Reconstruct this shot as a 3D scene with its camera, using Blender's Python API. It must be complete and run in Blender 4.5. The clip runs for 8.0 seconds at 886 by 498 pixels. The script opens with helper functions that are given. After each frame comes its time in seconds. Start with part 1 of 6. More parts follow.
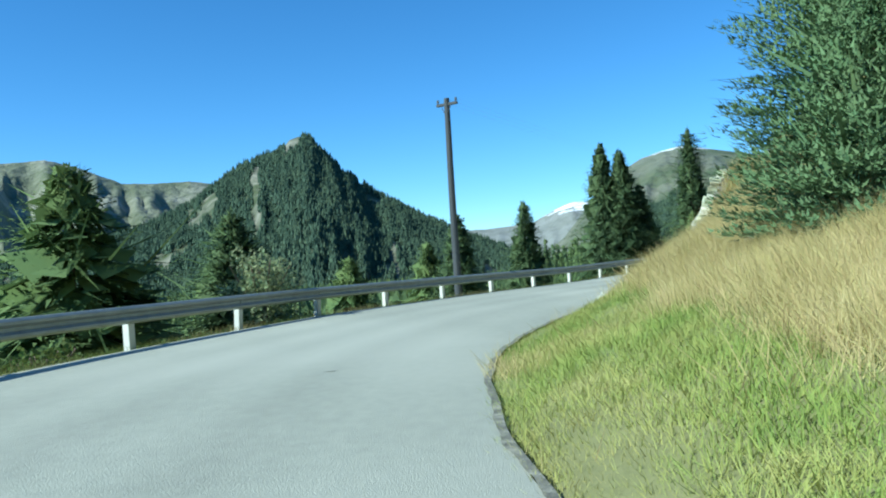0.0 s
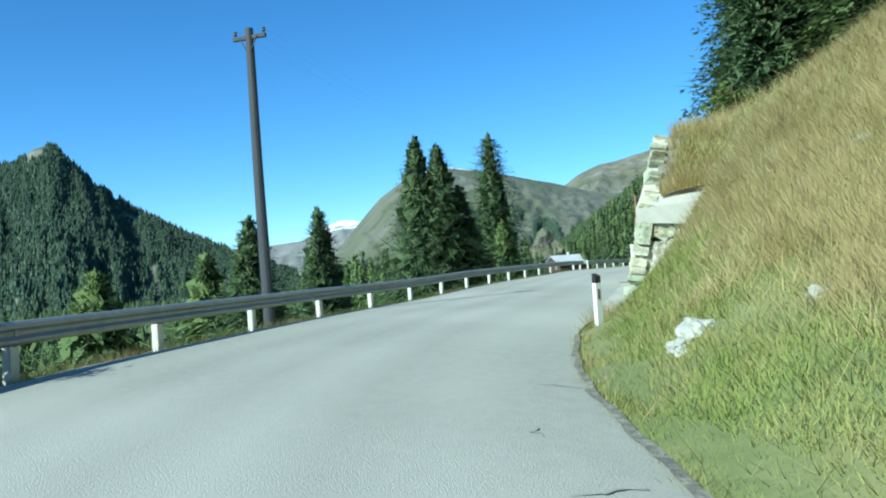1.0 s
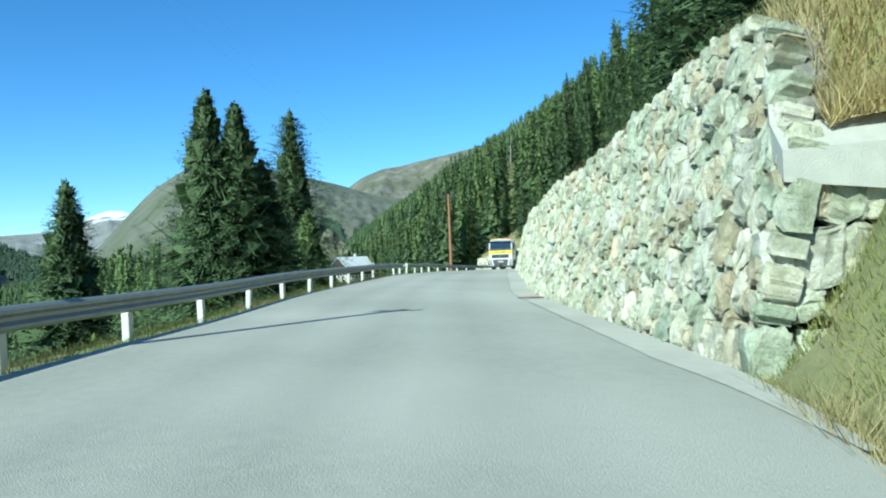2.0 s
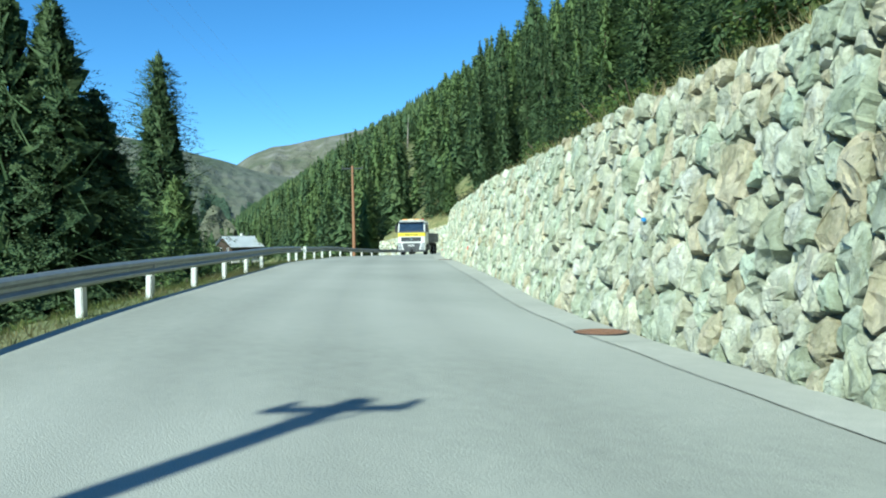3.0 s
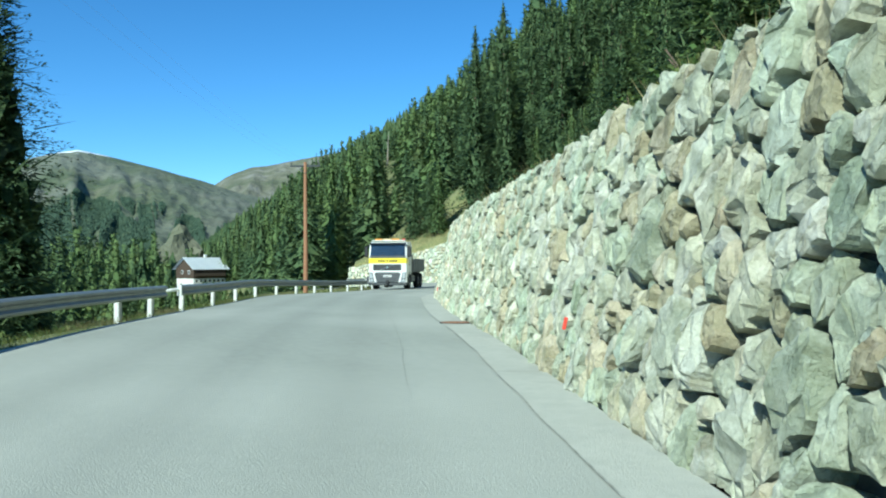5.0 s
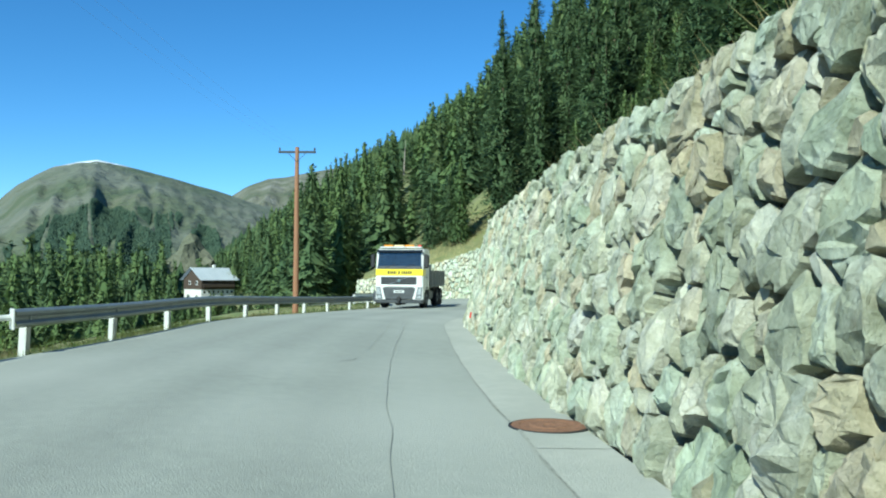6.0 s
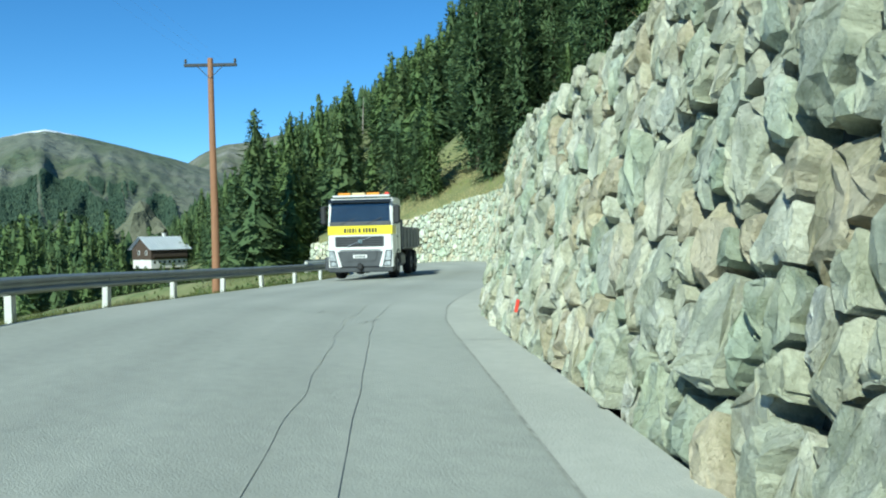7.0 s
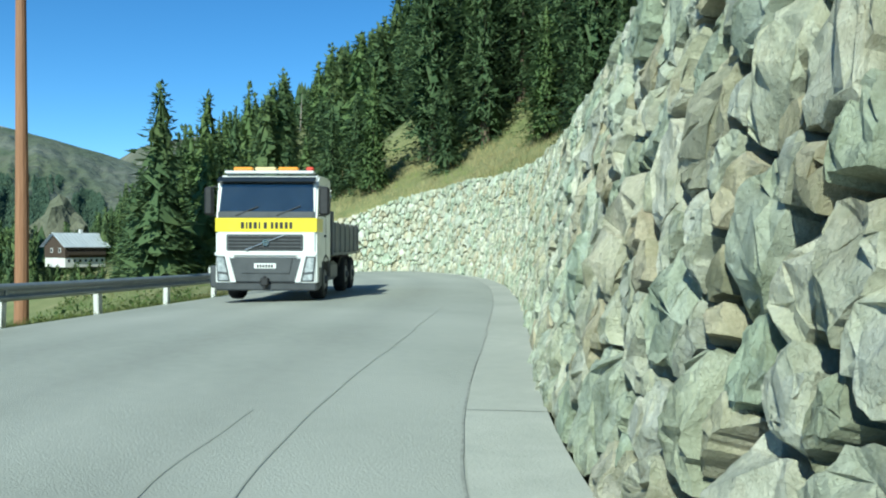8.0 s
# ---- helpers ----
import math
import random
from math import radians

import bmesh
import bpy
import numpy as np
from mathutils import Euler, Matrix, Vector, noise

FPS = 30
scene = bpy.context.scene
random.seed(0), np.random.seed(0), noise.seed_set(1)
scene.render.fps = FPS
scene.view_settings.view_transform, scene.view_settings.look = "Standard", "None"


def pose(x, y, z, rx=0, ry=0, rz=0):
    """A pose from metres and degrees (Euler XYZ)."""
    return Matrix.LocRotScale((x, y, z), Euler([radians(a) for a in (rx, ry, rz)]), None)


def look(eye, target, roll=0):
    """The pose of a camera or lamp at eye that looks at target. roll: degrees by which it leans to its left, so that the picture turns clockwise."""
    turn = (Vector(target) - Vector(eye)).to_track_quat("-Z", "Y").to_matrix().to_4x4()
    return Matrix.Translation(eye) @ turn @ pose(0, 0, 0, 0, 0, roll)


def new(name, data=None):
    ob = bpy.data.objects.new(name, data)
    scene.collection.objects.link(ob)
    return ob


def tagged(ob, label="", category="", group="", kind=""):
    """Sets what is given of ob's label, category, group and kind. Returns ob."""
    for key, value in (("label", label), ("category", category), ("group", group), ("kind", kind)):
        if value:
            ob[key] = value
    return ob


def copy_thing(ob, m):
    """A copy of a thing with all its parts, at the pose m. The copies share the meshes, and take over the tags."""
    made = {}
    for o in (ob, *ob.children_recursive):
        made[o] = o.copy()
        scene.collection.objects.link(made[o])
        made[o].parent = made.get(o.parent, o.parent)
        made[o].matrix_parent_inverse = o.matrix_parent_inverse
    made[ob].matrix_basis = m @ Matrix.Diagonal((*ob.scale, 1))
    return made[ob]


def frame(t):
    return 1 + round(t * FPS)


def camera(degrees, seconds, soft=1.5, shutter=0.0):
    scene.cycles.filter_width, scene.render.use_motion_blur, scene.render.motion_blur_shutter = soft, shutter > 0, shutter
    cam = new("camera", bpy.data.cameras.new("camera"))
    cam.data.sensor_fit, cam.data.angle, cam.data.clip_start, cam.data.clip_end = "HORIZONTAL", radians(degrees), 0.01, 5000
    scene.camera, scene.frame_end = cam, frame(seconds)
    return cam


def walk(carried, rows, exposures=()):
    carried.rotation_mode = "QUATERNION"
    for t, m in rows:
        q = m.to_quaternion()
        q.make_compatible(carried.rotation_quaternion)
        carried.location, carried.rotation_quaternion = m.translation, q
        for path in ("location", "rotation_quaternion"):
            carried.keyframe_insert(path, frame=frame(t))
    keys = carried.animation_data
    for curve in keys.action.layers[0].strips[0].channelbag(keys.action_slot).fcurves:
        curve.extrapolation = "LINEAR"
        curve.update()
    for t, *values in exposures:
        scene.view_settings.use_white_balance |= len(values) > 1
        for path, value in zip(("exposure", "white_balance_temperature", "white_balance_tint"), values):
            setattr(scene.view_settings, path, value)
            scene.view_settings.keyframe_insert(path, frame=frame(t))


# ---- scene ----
cam = camera(56.0, 8.0, soft=2.0)
PATH = [
    (0, (-2.9, -9.388, 0.944), (-3.046, -7.393, 0.988), -3.4),
    (0.5, (-4.129, -4.313, 0.872), (-4.015, -2.317, 0.91), -4.0),
    (1, (-4.678, 1.289, 0.848), (-4.274, 3.247, 0.899), -4.2),
    (1.5, (-4.374, 6.939, 0.939), (-3.708, 8.824, 1.001), -3.3),
    (1.7, (-4.03, 9.209, 0.951), (-3.251, 11.05, 0.997), -2.7),
    (2.8, (0.299, 22.201, 1.048), (1.366, 23.893, 1.038), -1.5),
    (3, (1.296, 24.142, 1.081), (2.418, 25.797, 1.057), -1.0),
    (3.5, (4.253, 29.136, 1.179), (5.439, 30.745, 1.118), -0.0),
    (4, (7.504, 34.167, 1.285), (8.689, 35.777, 1.302), -0.2),
    (4.2, (8.76, 36.12, 1.32), (9.935, 37.738, 1.298), -0.2),
    (5.3, (15.006, 45.482, 1.418), (16.163, 47.113, 1.464), -0.1),
    (5.5, (16.295, 47.361, 1.396), (17.443, 48.998, 1.439), 0.0),
    (6, (19.262, 52.227, 1.377), (20.394, 53.875, 1.441), 0.4),
    (6.5, (22.338, 57.234, 1.27), (23.512, 58.853, 1.276), -0.4),
    (7, (25.38, 62.103, 1.188), (26.585, 63.699, 1.16), -1.3),
    (7.5, (28.531, 67.026, 1.145), (29.783, 68.585, 1.11), -0.5),
    (8, (31.847, 71.271, 1.122), (33.168, 72.772, 1.106), 0.2),
]
walk(cam, [(t, look(eye, target, roll)) for t, eye, target, roll in PATH], [(0, 0.52, 5350, -9), (1.5, 0.48, 5350, -9), (3, 0.4, 5450, -10), (5.5, 0.3, 5400, -10), (8, 0.2, 5500, -10)])

# ---------------------------------------------------------------- light
SUN_AZ, SUN_EL = radians(240), radians(37)
world = bpy.data.worlds.new("world")
scene.world = world
world.use_nodes = True
wn = world.node_tree.nodes
sky = wn.new("ShaderNodeTexSky")
sky.sky_type = "NISHITA"
sky.sun_disc = False
sky.sun_elevation, sky.sun_rotation = SUN_EL, SUN_AZ
sky.altitude, sky.air_density, sky.dust_density, sky.ozone_density = 2000, 0.95, 0.0, 4.0
wn["Background"].inputs["Strength"].default_value = 0.125
deep = wn.new("ShaderNodeHueSaturation")
deep.inputs["Saturation"].default_value = 1.16
world.node_tree.links.new(sky.outputs[0], deep.inputs["Color"])
world.node_tree.links.new(deep.outputs[0], wn["Background"].inputs["Color"])
sun_data = bpy.data.lights.new("sun", "SUN")
sun_data.energy, sun_data.angle, sun_data.color = 5.4, radians(0.5), (1.0, 0.92, 0.77)
sun = new("sun", sun_data)
sun.matrix_world = look((0, 0, 50), (-math.sin(SUN_AZ) * 50, -math.cos(SUN_AZ) * 50, 50 - math.tan(SUN_EL) * 50))

# ---------------------------------------------------------------- materials
rng = np.random.default_rng(7)


def material(name, colors, scale=4.0, rough=0.85, metal=0.0, bump=0.25, bump_scale=None, vary=0.0, big=None, spec=0.5, stretch=(1, 1, 1), island=False, tints=None, snow=None, leaf=0.0, deep=0.05):
    """Principled surface: a colour ramp over fine noise, a second scale of stains, relief, and a change from piece to piece."""
    m = bpy.data.materials.new(name)
    m.use_nodes = True
    n, l = m.node_tree.nodes, m.node_tree.links
    p = n["Principled BSDF"]
    co = n.new("ShaderNodeTexCoord")
    mp = n.new("ShaderNodeMapping")
    mp.inputs["Scale"].default_value = stretch
    l.new(co.outputs["Object"], mp.inputs["Vector"])
    tex = n.new("ShaderNodeTexNoise")
    tex.inputs["Scale"].default_value, tex.inputs["Detail"].default_value, tex.inputs["Roughness"].default_value = scale, 6, 0.62
    l.new(mp.outputs[0], tex.inputs["Vector"])
    ramp = n.new("ShaderNodeValToRGB")
    els = ramp.color_ramp.elements
    while len(els) < len(colors):
        els.new(0.5)
    for i, c in enumerate(colors):
        els[i].position = 0.28 + 0.44 * i / max(1, len(colors) - 1)
        els[i].color = (*c, 1)
    l.new(tex.outputs["Fac"], ramp.inputs["Fac"])
    out = ramp.outputs["Color"]
    if big:
        t2 = n.new("ShaderNodeTexNoise")
        t2.inputs["Scale"].default_value, t2.inputs["Detail"].default_value = big[0], 3
        l.new(mp.outputs[0], t2.inputs["Vector"])
        r2 = n.new("ShaderNodeMapRange")
        r2.inputs["From Min"].default_value, r2.inputs["From Max"].default_value = 0.42, 0.62
        l.new(t2.outputs["Fac"], r2.inputs["Value"])
        mx = n.new("ShaderNodeMix")
        mx.data_type = "RGBA"
        mx.inputs["B"].default_value = (*big[1], 1)
        mul = n.new("ShaderNodeMath")
        mul.operation = "MULTIPLY"
        mul.inputs[1].default_value = big[2]
        l.new(r2.outputs[0], mul.inputs[0])
        l.new(mul.outputs[0], mx.inputs["Factor"])
        l.new(out, mx.inputs["A"])
        out = mx.outputs["Result"]
    if vary:
        if island:
            info = n.new("ShaderNodeNewGeometry")
            src = info.outputs["Random Per Island"]
        else:
            info = n.new("ShaderNodeObjectInfo")
            src = info.outputs["Random"]
        hsv = n.new("ShaderNodeHueSaturation")
        mr = n.new("ShaderNodeMapRange")
        mr.inputs["To Min"].default_value, mr.inputs["To Max"].default_value = 1 - vary, 1 + vary
        l.new(src, mr.inputs["Value"])
        l.new(mr.outputs[0], hsv.inputs["Value"])
        mh = n.new("ShaderNodeMapRange")
        mh.inputs["To Min"].default_value, mh.inputs["To Max"].default_value = 0.5 - vary * 0.08, 0.5 + vary * 0.08
        wob = n.new("ShaderNodeMath")
        wob.operation = "FRACT"
        m7 = n.new("ShaderNodeMath")
        m7.operation = "MULTIPLY"
        m7.inputs[1].default_value = 7.31
        l.new(src, m7.inputs[0])
        l.new(m7.outputs[0], wob.inputs[0])
        l.new(wob.outputs[0], mh.inputs["Value"])
        l.new(mh.outputs[0], hsv.inputs["Hue"])
        l.new(out, hsv.inputs["Color"])
        out = hsv.outputs["Color"]
    if tints:
        info = n.new("ShaderNodeNewGeometry") if island else n.new("ShaderNodeObjectInfo")
        tr = n.new("ShaderNodeValToRGB")
        te = tr.color_ramp.elements
        tr.color_ramp.interpolation = "CONSTANT"
        while len(te) < len(tints):
            te.new(0.5)
        for i, c in enumerate(tints):
            te[i].position, te[i].color = i / len(tints), (*c, 1)
        l.new(info.outputs["Random Per Island"] if island else info.outputs["Random"], tr.inputs["Fac"])
        tm = n.new("ShaderNodeMix")
        tm.data_type, tm.blend_type = "RGBA", "MULTIPLY"
        tm.inputs["Factor"].default_value = 1
        l.new(out, tm.inputs["A"])
        l.new(tr.outputs["Color"], tm.inputs["B"])
        out = tm.outputs["Result"]
    if snow:
        geo = n.new("ShaderNodeNewGeometry")
        sep = n.new("ShaderNodeSeparateXYZ")
        l.new(geo.outputs["Position"], sep.inputs[0])
        sn = n.new("ShaderNodeTexNoise")
        sn.inputs["Scale"].default_value, sn.inputs["Detail"].default_value = 0.02, 6
        l.new(geo.outputs["Position"], sn.inputs["Vector"])
        sa = n.new("ShaderNodeMath")
        sa.operation = "MULTIPLY_ADD"
        sa.inputs[1].default_value = snow[1] * 4
        l.new(sn.outputs["Fac"], sa.inputs[0])
        l.new(sep.outputs["Z"], sa.inputs[2])
        sm = n.new("ShaderNodeMapRange")
        sm.inputs["From Min"].default_value, sm.inputs["From Max"].default_value = snow[0] + snow[1] * 2, snow[0] + snow[1] * 2 + snow[1] * 0.6
        l.new(sa.outputs[0], sm.inputs["Value"])
        sx = n.new("ShaderNodeMix")
        sx.data_type = "RGBA"
        sx.inputs["B"].default_value = (0.82, 0.85, 0.9, 1)
        l.new(sm.outputs[0], sx.inputs["Factor"])
        l.new(out, sx.inputs["A"])
        out = sx.outputs["Result"]
    l.new(out, p.inputs["Base Color"])
    p.inputs["Roughness"].default_value, p.inputs["Metallic"].default_value = rough, metal
    p.inputs["Specular IOR Level"].default_value = spec
    if bump:
        bt = n.new("ShaderNodeTexNoise")
        bt.inputs["Scale"].default_value, bt.inputs["Detail"].default_value = bump_scale or scale * 3, 8
        l.new(mp.outputs[0], bt.inputs["Vector"])
        bp = n.new("ShaderNodeBump")
        bp.inputs["Strength"].default_value, bp.inputs["Distance"].default_value = bump, deep
        l.new(bt.outputs["Fac"], bp.inputs["Height"])
        l.new(bp.outputs[0], p.inputs["Normal"])
    if leaf:
        tl = n.new("ShaderNodeBsdfTranslucent")
        l.new(out, tl.inputs["Color"])
        ms = n.new("ShaderNodeMixShader")
        ms.inputs["Fac"].default_value = leaf
        l.new(p.outputs[0], ms.inputs[1])
        l.new(tl.outputs[0], ms.inputs[2])
        l.new(ms.outputs[0], n["Material Output"].inputs["Surface"])
    return m


def rock_face(name, colors, tints, island):
    """Broken greenish rock: veined colour, pale weathered patches, split relief; every stone has its own piece of the pattern."""
    m = bpy.data.materials.new(name)
    m.use_nodes = True
    n, l = m.node_tree.nodes, m.node_tree.links
    p = n["Principled BSDF"]
    co = n.new("ShaderNodeTexCoord")
    info = n.new("ShaderNodeNewGeometry") if island else n.new("ShaderNodeObjectInfo")
    rnd = info.outputs["Random Per Island"] if island else info.outputs["Random"]
    sh = n.new("ShaderNodeMath")
    sh.operation = "MULTIPLY"
    sh.inputs[1].default_value = 60
    l.new(rnd, sh.inputs[0])
    turn = n.new("ShaderNodeVectorRotate")
    turn.rotation_type = "EULER_XYZ"
    ang = n.new("ShaderNodeCombineXYZ")
    for k, f in enumerate((37.0, 23.0, 51.0)):
        q = n.new("ShaderNodeMath")
        q.operation = "MULTIPLY"
        q.inputs[1].default_value = f
        l.new(rnd, q.inputs[0])
        l.new(q.outputs[0], ang.inputs[k])
    l.new(ang.outputs[0], turn.inputs["Rotation"])
    l.new(co.outputs["Object"], turn.inputs["Vector"])
    mp = n.new("ShaderNodeMapping")
    mp.inputs["Scale"].default_value = (1.0, 1.0, 0.7)
    l.new(turn.outputs[0], mp.inputs["Vector"])
    l.new(sh.outputs[0], mp.inputs["Location"])

    def grain(scale, detail, rough, twist=0.0):
        t = n.new("ShaderNodeTexNoise")
        t.inputs["Scale"].default_value, t.inputs["Detail"].default_value = scale, detail
        t.inputs["Roughness"].default_value, t.inputs["Distortion"].default_value = rough, twist
        l.new(mp.outputs[0], t.inputs["Vector"])
        return t.outputs["Fac"]

    def mix(kind, fac, a, b):
        x = n.new("ShaderNodeMix")
        x.data_type, x.blend_type = "RGBA", kind
        for key, val in (("Factor", fac), ("A", a), ("B", b)):
            if isinstance(val, (float, int)):
                x.inputs[key].default_value = val
            elif isinstance(val, tuple):
                x.inputs[key].default_value = (*val, 1)
            else:
                l.new(val, x.inputs[key])
        return x.outputs["Result"]

    def window(src, lo, hi, top=1.0):
        r = n.new("ShaderNodeMapRange")
        r.inputs["From Min"].default_value, r.inputs["From Max"].default_value, r.inputs["To Max"].default_value = lo, hi, top
        l.new(src, r.inputs["Value"])
        return r.outputs[0]

    ramp = n.new("ShaderNodeValToRGB")
    els = ramp.color_ramp.elements
    while len(els) < len(colors):
        els.new(0.5)
    for i, c in enumerate(colors):
        els[i].position, els[i].color = 0.3 + 0.38 * i / (len(colors) - 1), (*c, 1)
    l.new(grain(2.6, 7, 0.6, 0.25), ramp.inputs["Fac"])
    col = mix("MIX", window(grain(1.9, 7, 0.68, 0.2), 0.46, 0.58, 0.8), ramp.outputs["Color"], (0.8, 0.79, 0.7))
    col = mix("MIX", window(grain(2.3, 6, 0.68, 0.2), 0.55, 0.68, 0.5), col, (0.36, 0.3, 0.21))
    col = mix("MIX", window(grain(1.6, 6, 0.65, 0.3), 0.52, 0.66, 0.4), col, (0.24, 0.29, 0.225))
    col = mix("MULTIPLY", window(grain(13, 7, 0.72), 0.6, 0.4, 0.5), col, (0.8, 0.8, 0.75))
    tr = n.new("ShaderNodeValToRGB")
    te = tr.color_ramp.elements
    tr.color_ramp.interpolation = "CONSTANT"
    while len(te) < len(tints):
        te.new(0.5)
    for i, c in enumerate(tints):
        te[i].position, te[i].color = i / len(tints), (*c, 1)
    l.new(rnd, tr.inputs["Fac"])
    p.inputs["Roughness"].default_value, p.inputs["Specular IOR Level"].default_value = 0.85, 0.3
    warp = n.new("ShaderNodeTexNoise")
    warp.inputs["Scale"].default_value, warp.inputs["Detail"].default_value = 5.0, 4
    l.new(mp.outputs[0], warp.inputs["Vector"])
    bent = n.new("ShaderNodeVectorMath")
    bent.operation = "MULTIPLY_ADD"
    bent.inputs[1].default_value = (0.06, 0.06, 0.06)
    l.new(warp.outputs["Color"], bent.inputs[0])
    l.new(mp.outputs[0], bent.inputs[2])
    vor = n.new("ShaderNodeTexVoronoi")
    vor.feature = "DISTANCE_TO_EDGE"
    vor.inputs["Scale"].default_value = 4.5
    l.new(bent.outputs[0], vor.inputs["Vector"])
    split = window(vor.outputs["Distance"], 0.0, 0.014)
    patch = window(grain(2.6, 3, 0.5), 0.36, 0.5)
    crk = n.new("ShaderNodeMath")
    crk.operation = "MAXIMUM"
    l.new(split, crk.inputs[0])
    l.new(patch, crk.inputs[1])
    col = mix("MIX", crk.outputs[0], mix("MULTIPLY", 1.0, col, (0.74, 0.74, 0.7)), col)
    steps = n.new("ShaderNodeTexVoronoi")
    steps.inputs["Scale"].default_value = 7.0
    l.new(bent.outputs[0], steps.inputs["Vector"])
    cell = n.new("ShaderNodeBump")
    cell.inputs["Strength"].default_value, cell.inputs["Distance"].default_value = 0.5, 0.022
    l.new(steps.outputs["Color"], cell.inputs["Height"])
    b2 = n.new("ShaderNodeBump")
    b2.inputs["Strength"].default_value, b2.inputs["Distance"].default_value = 0.3, 0.012
    l.new(crk.outputs[0], b2.inputs["Height"])
    l.new(cell.outputs[0], b2.inputs["Normal"])
    b0 = n.new("ShaderNodeBump")
    l.new(b2.outputs[0], b0.inputs["Normal"])
    b0.inputs["Strength"].default_value, b0.inputs["Distance"].default_value = 0.9, 0.085
    l.new(grain(4.6, 8, 0.68, 0.0), b0.inputs["Height"])
    b1 = n.new("ShaderNodeBump")
    b1.inputs["Strength"].default_value, b1.inputs["Distance"].default_value = 1.0, 0.045
    l.new(grain(15, 8, 0.7, 0.2), b1.inputs["Height"])
    l.new(b0.outputs[0], b1.inputs["Normal"])
    col = mix("MULTIPLY", window(grain(38, 5, 0.7), 0.58, 0.4, 0.6), col, (0.8, 0.8, 0.76))
    b3 = n.new("ShaderNodeBump")
    b3.inputs["Strength"].default_value, b3.inputs["Distance"].default_value = 0.9, 0.012
    l.new(grain(48, 5, 0.7), b3.inputs["Height"])
    l.new(b1.outputs[0], b3.inputs["Normal"])
    l.new(mix("MULTIPLY", 1.0, col, tr.outputs["Color"]), p.inputs["Base Color"])
    l.new(b3.outputs[0], p.inputs["Normal"])
    return m


M = {}
M["asphalt"] = material("asphalt", [(0.285, 0.292, 0.252), (0.345, 0.35, 0.302)], 7, 0.85, bump=0.3, bump_scale=90, big=(0.16, (0.4, 0.402, 0.352), 0.8), stretch=(1, 0.6, 1))
n, l = M["asphalt"].node_tree.nodes, M["asphalt"].node_tree.links
lane = n.new("ShaderNodeAttribute")
lane.attribute_name = "lane"
wear = n.new("ShaderNodeValToRGB")
while len(wear.color_ramp.elements) < 10:
    wear.color_ramp.elements.new(0.5)
for i, (at, tone) in enumerate(((0.0, 1.16), (0.06, 0.98), (0.2, 1.08), (0.3, 0.96), (0.4, 1.07), (0.5, 0.95), (0.6, 1.08), (0.7, 0.95), (0.82, 1.07), (1.0, 0.98))):
    wear.color_ramp.elements[i].position, wear.color_ramp.elements[i].color = at, (tone, tone, tone, 1)
worn = n.new("ShaderNodeMix")
worn.data_type, worn.blend_type = "RGBA", "MULTIPLY"
worn.inputs["Factor"].default_value = 1.0
old = n["Principled BSDF"].inputs["Base Color"].links[0].from_socket
l.new(lane.outputs["Fac"], wear.inputs["Fac"])
l.new(old, worn.inputs["A"])
l.new(wear.outputs["Color"], worn.inputs["B"])
l.new(worn.outputs["Result"], n["Principled BSDF"].inputs["Base Color"])
M["concrete"] = material("concrete", [(0.4, 0.4, 0.345), (0.47, 0.467, 0.405)], 5, 0.9, bump=0.3, bump_scale=60, big=(0.35, (0.36, 0.36, 0.31), 0.7))
M["tar"] = material("tar", [(0.2, 0.2, 0.175), (0.42, 0.42, 0.365)], 9, 0.8)
M["tar_faint"] = material("tar_faint", [(0.29, 0.292, 0.252), (0.36, 0.362, 0.312)], 9, 0.85)
M["soil"] = material("soil", [(0.11, 0.14, 0.048), (0.165, 0.19, 0.068), (0.24, 0.235, 0.11)], 0.8, 0.95, bump=0.6, bump_scale=6, big=(0.09, (0.24, 0.21, 0.1), 0.5))
STONE_TINTS = [(1, 1, 1), (0.93, 1.0, 0.92), (1.04, 1.02, 0.93), (0.82, 0.87, 0.79), (1.12, 1.1, 1.03), (0.94, 1.0, 0.93), (0.98, 0.88, 0.74), (1.06, 1.06, 1.0), (0.84, 0.94, 0.86), (1.02, 0.96, 0.86), (0.9, 0.93, 0.85), (1.0, 1.02, 0.98), (0.88, 0.8, 0.67), (1.1, 1.1, 1.02), (0.91, 0.97, 0.89), (1.0, 1.0, 0.95)]
STONE = [(0.33, 0.34, 0.26), (0.57, 0.575, 0.455), (0.8, 0.795, 0.655)]
M["stone"] = rock_face("stone", STONE, STONE_TINTS, False)
M["stone_mass"] = rock_face("stone_mass", STONE, STONE_TINTS, True)
M["dirt"] = material("dirt", [(0.09, 0.088, 0.075), (0.17, 0.165, 0.14), (0.34, 0.33, 0.28)], 5, 0.95, bump=0.6, bump_scale=20)
M["core"] = material("core", [(0.05, 0.055, 0.045), (0.1, 0.1, 0.08)], 3, 0.95, bump=0.6)
M["galvanised"] = material("galvanised", [(0.22, 0.24, 0.24), (0.33, 0.35, 0.34)], 3, 0.5, metal=0.45, bump=0.05, big=(0.5, (0.28, 0.29, 0.28), 0.6))
M["post"] = material("post", [(0.62, 0.62, 0.58), (0.72, 0.72, 0.68)], 6, 0.6, bump=0.1)
M["white"] = material("white", [(0.78, 0.78, 0.76), (0.84, 0.84, 0.82)], 5, 0.5, bump=0.03)
M["black"] = material("black", [(0.015, 0.015, 0.016), (0.03, 0.03, 0.032)], 8, 0.6, bump=0.05)
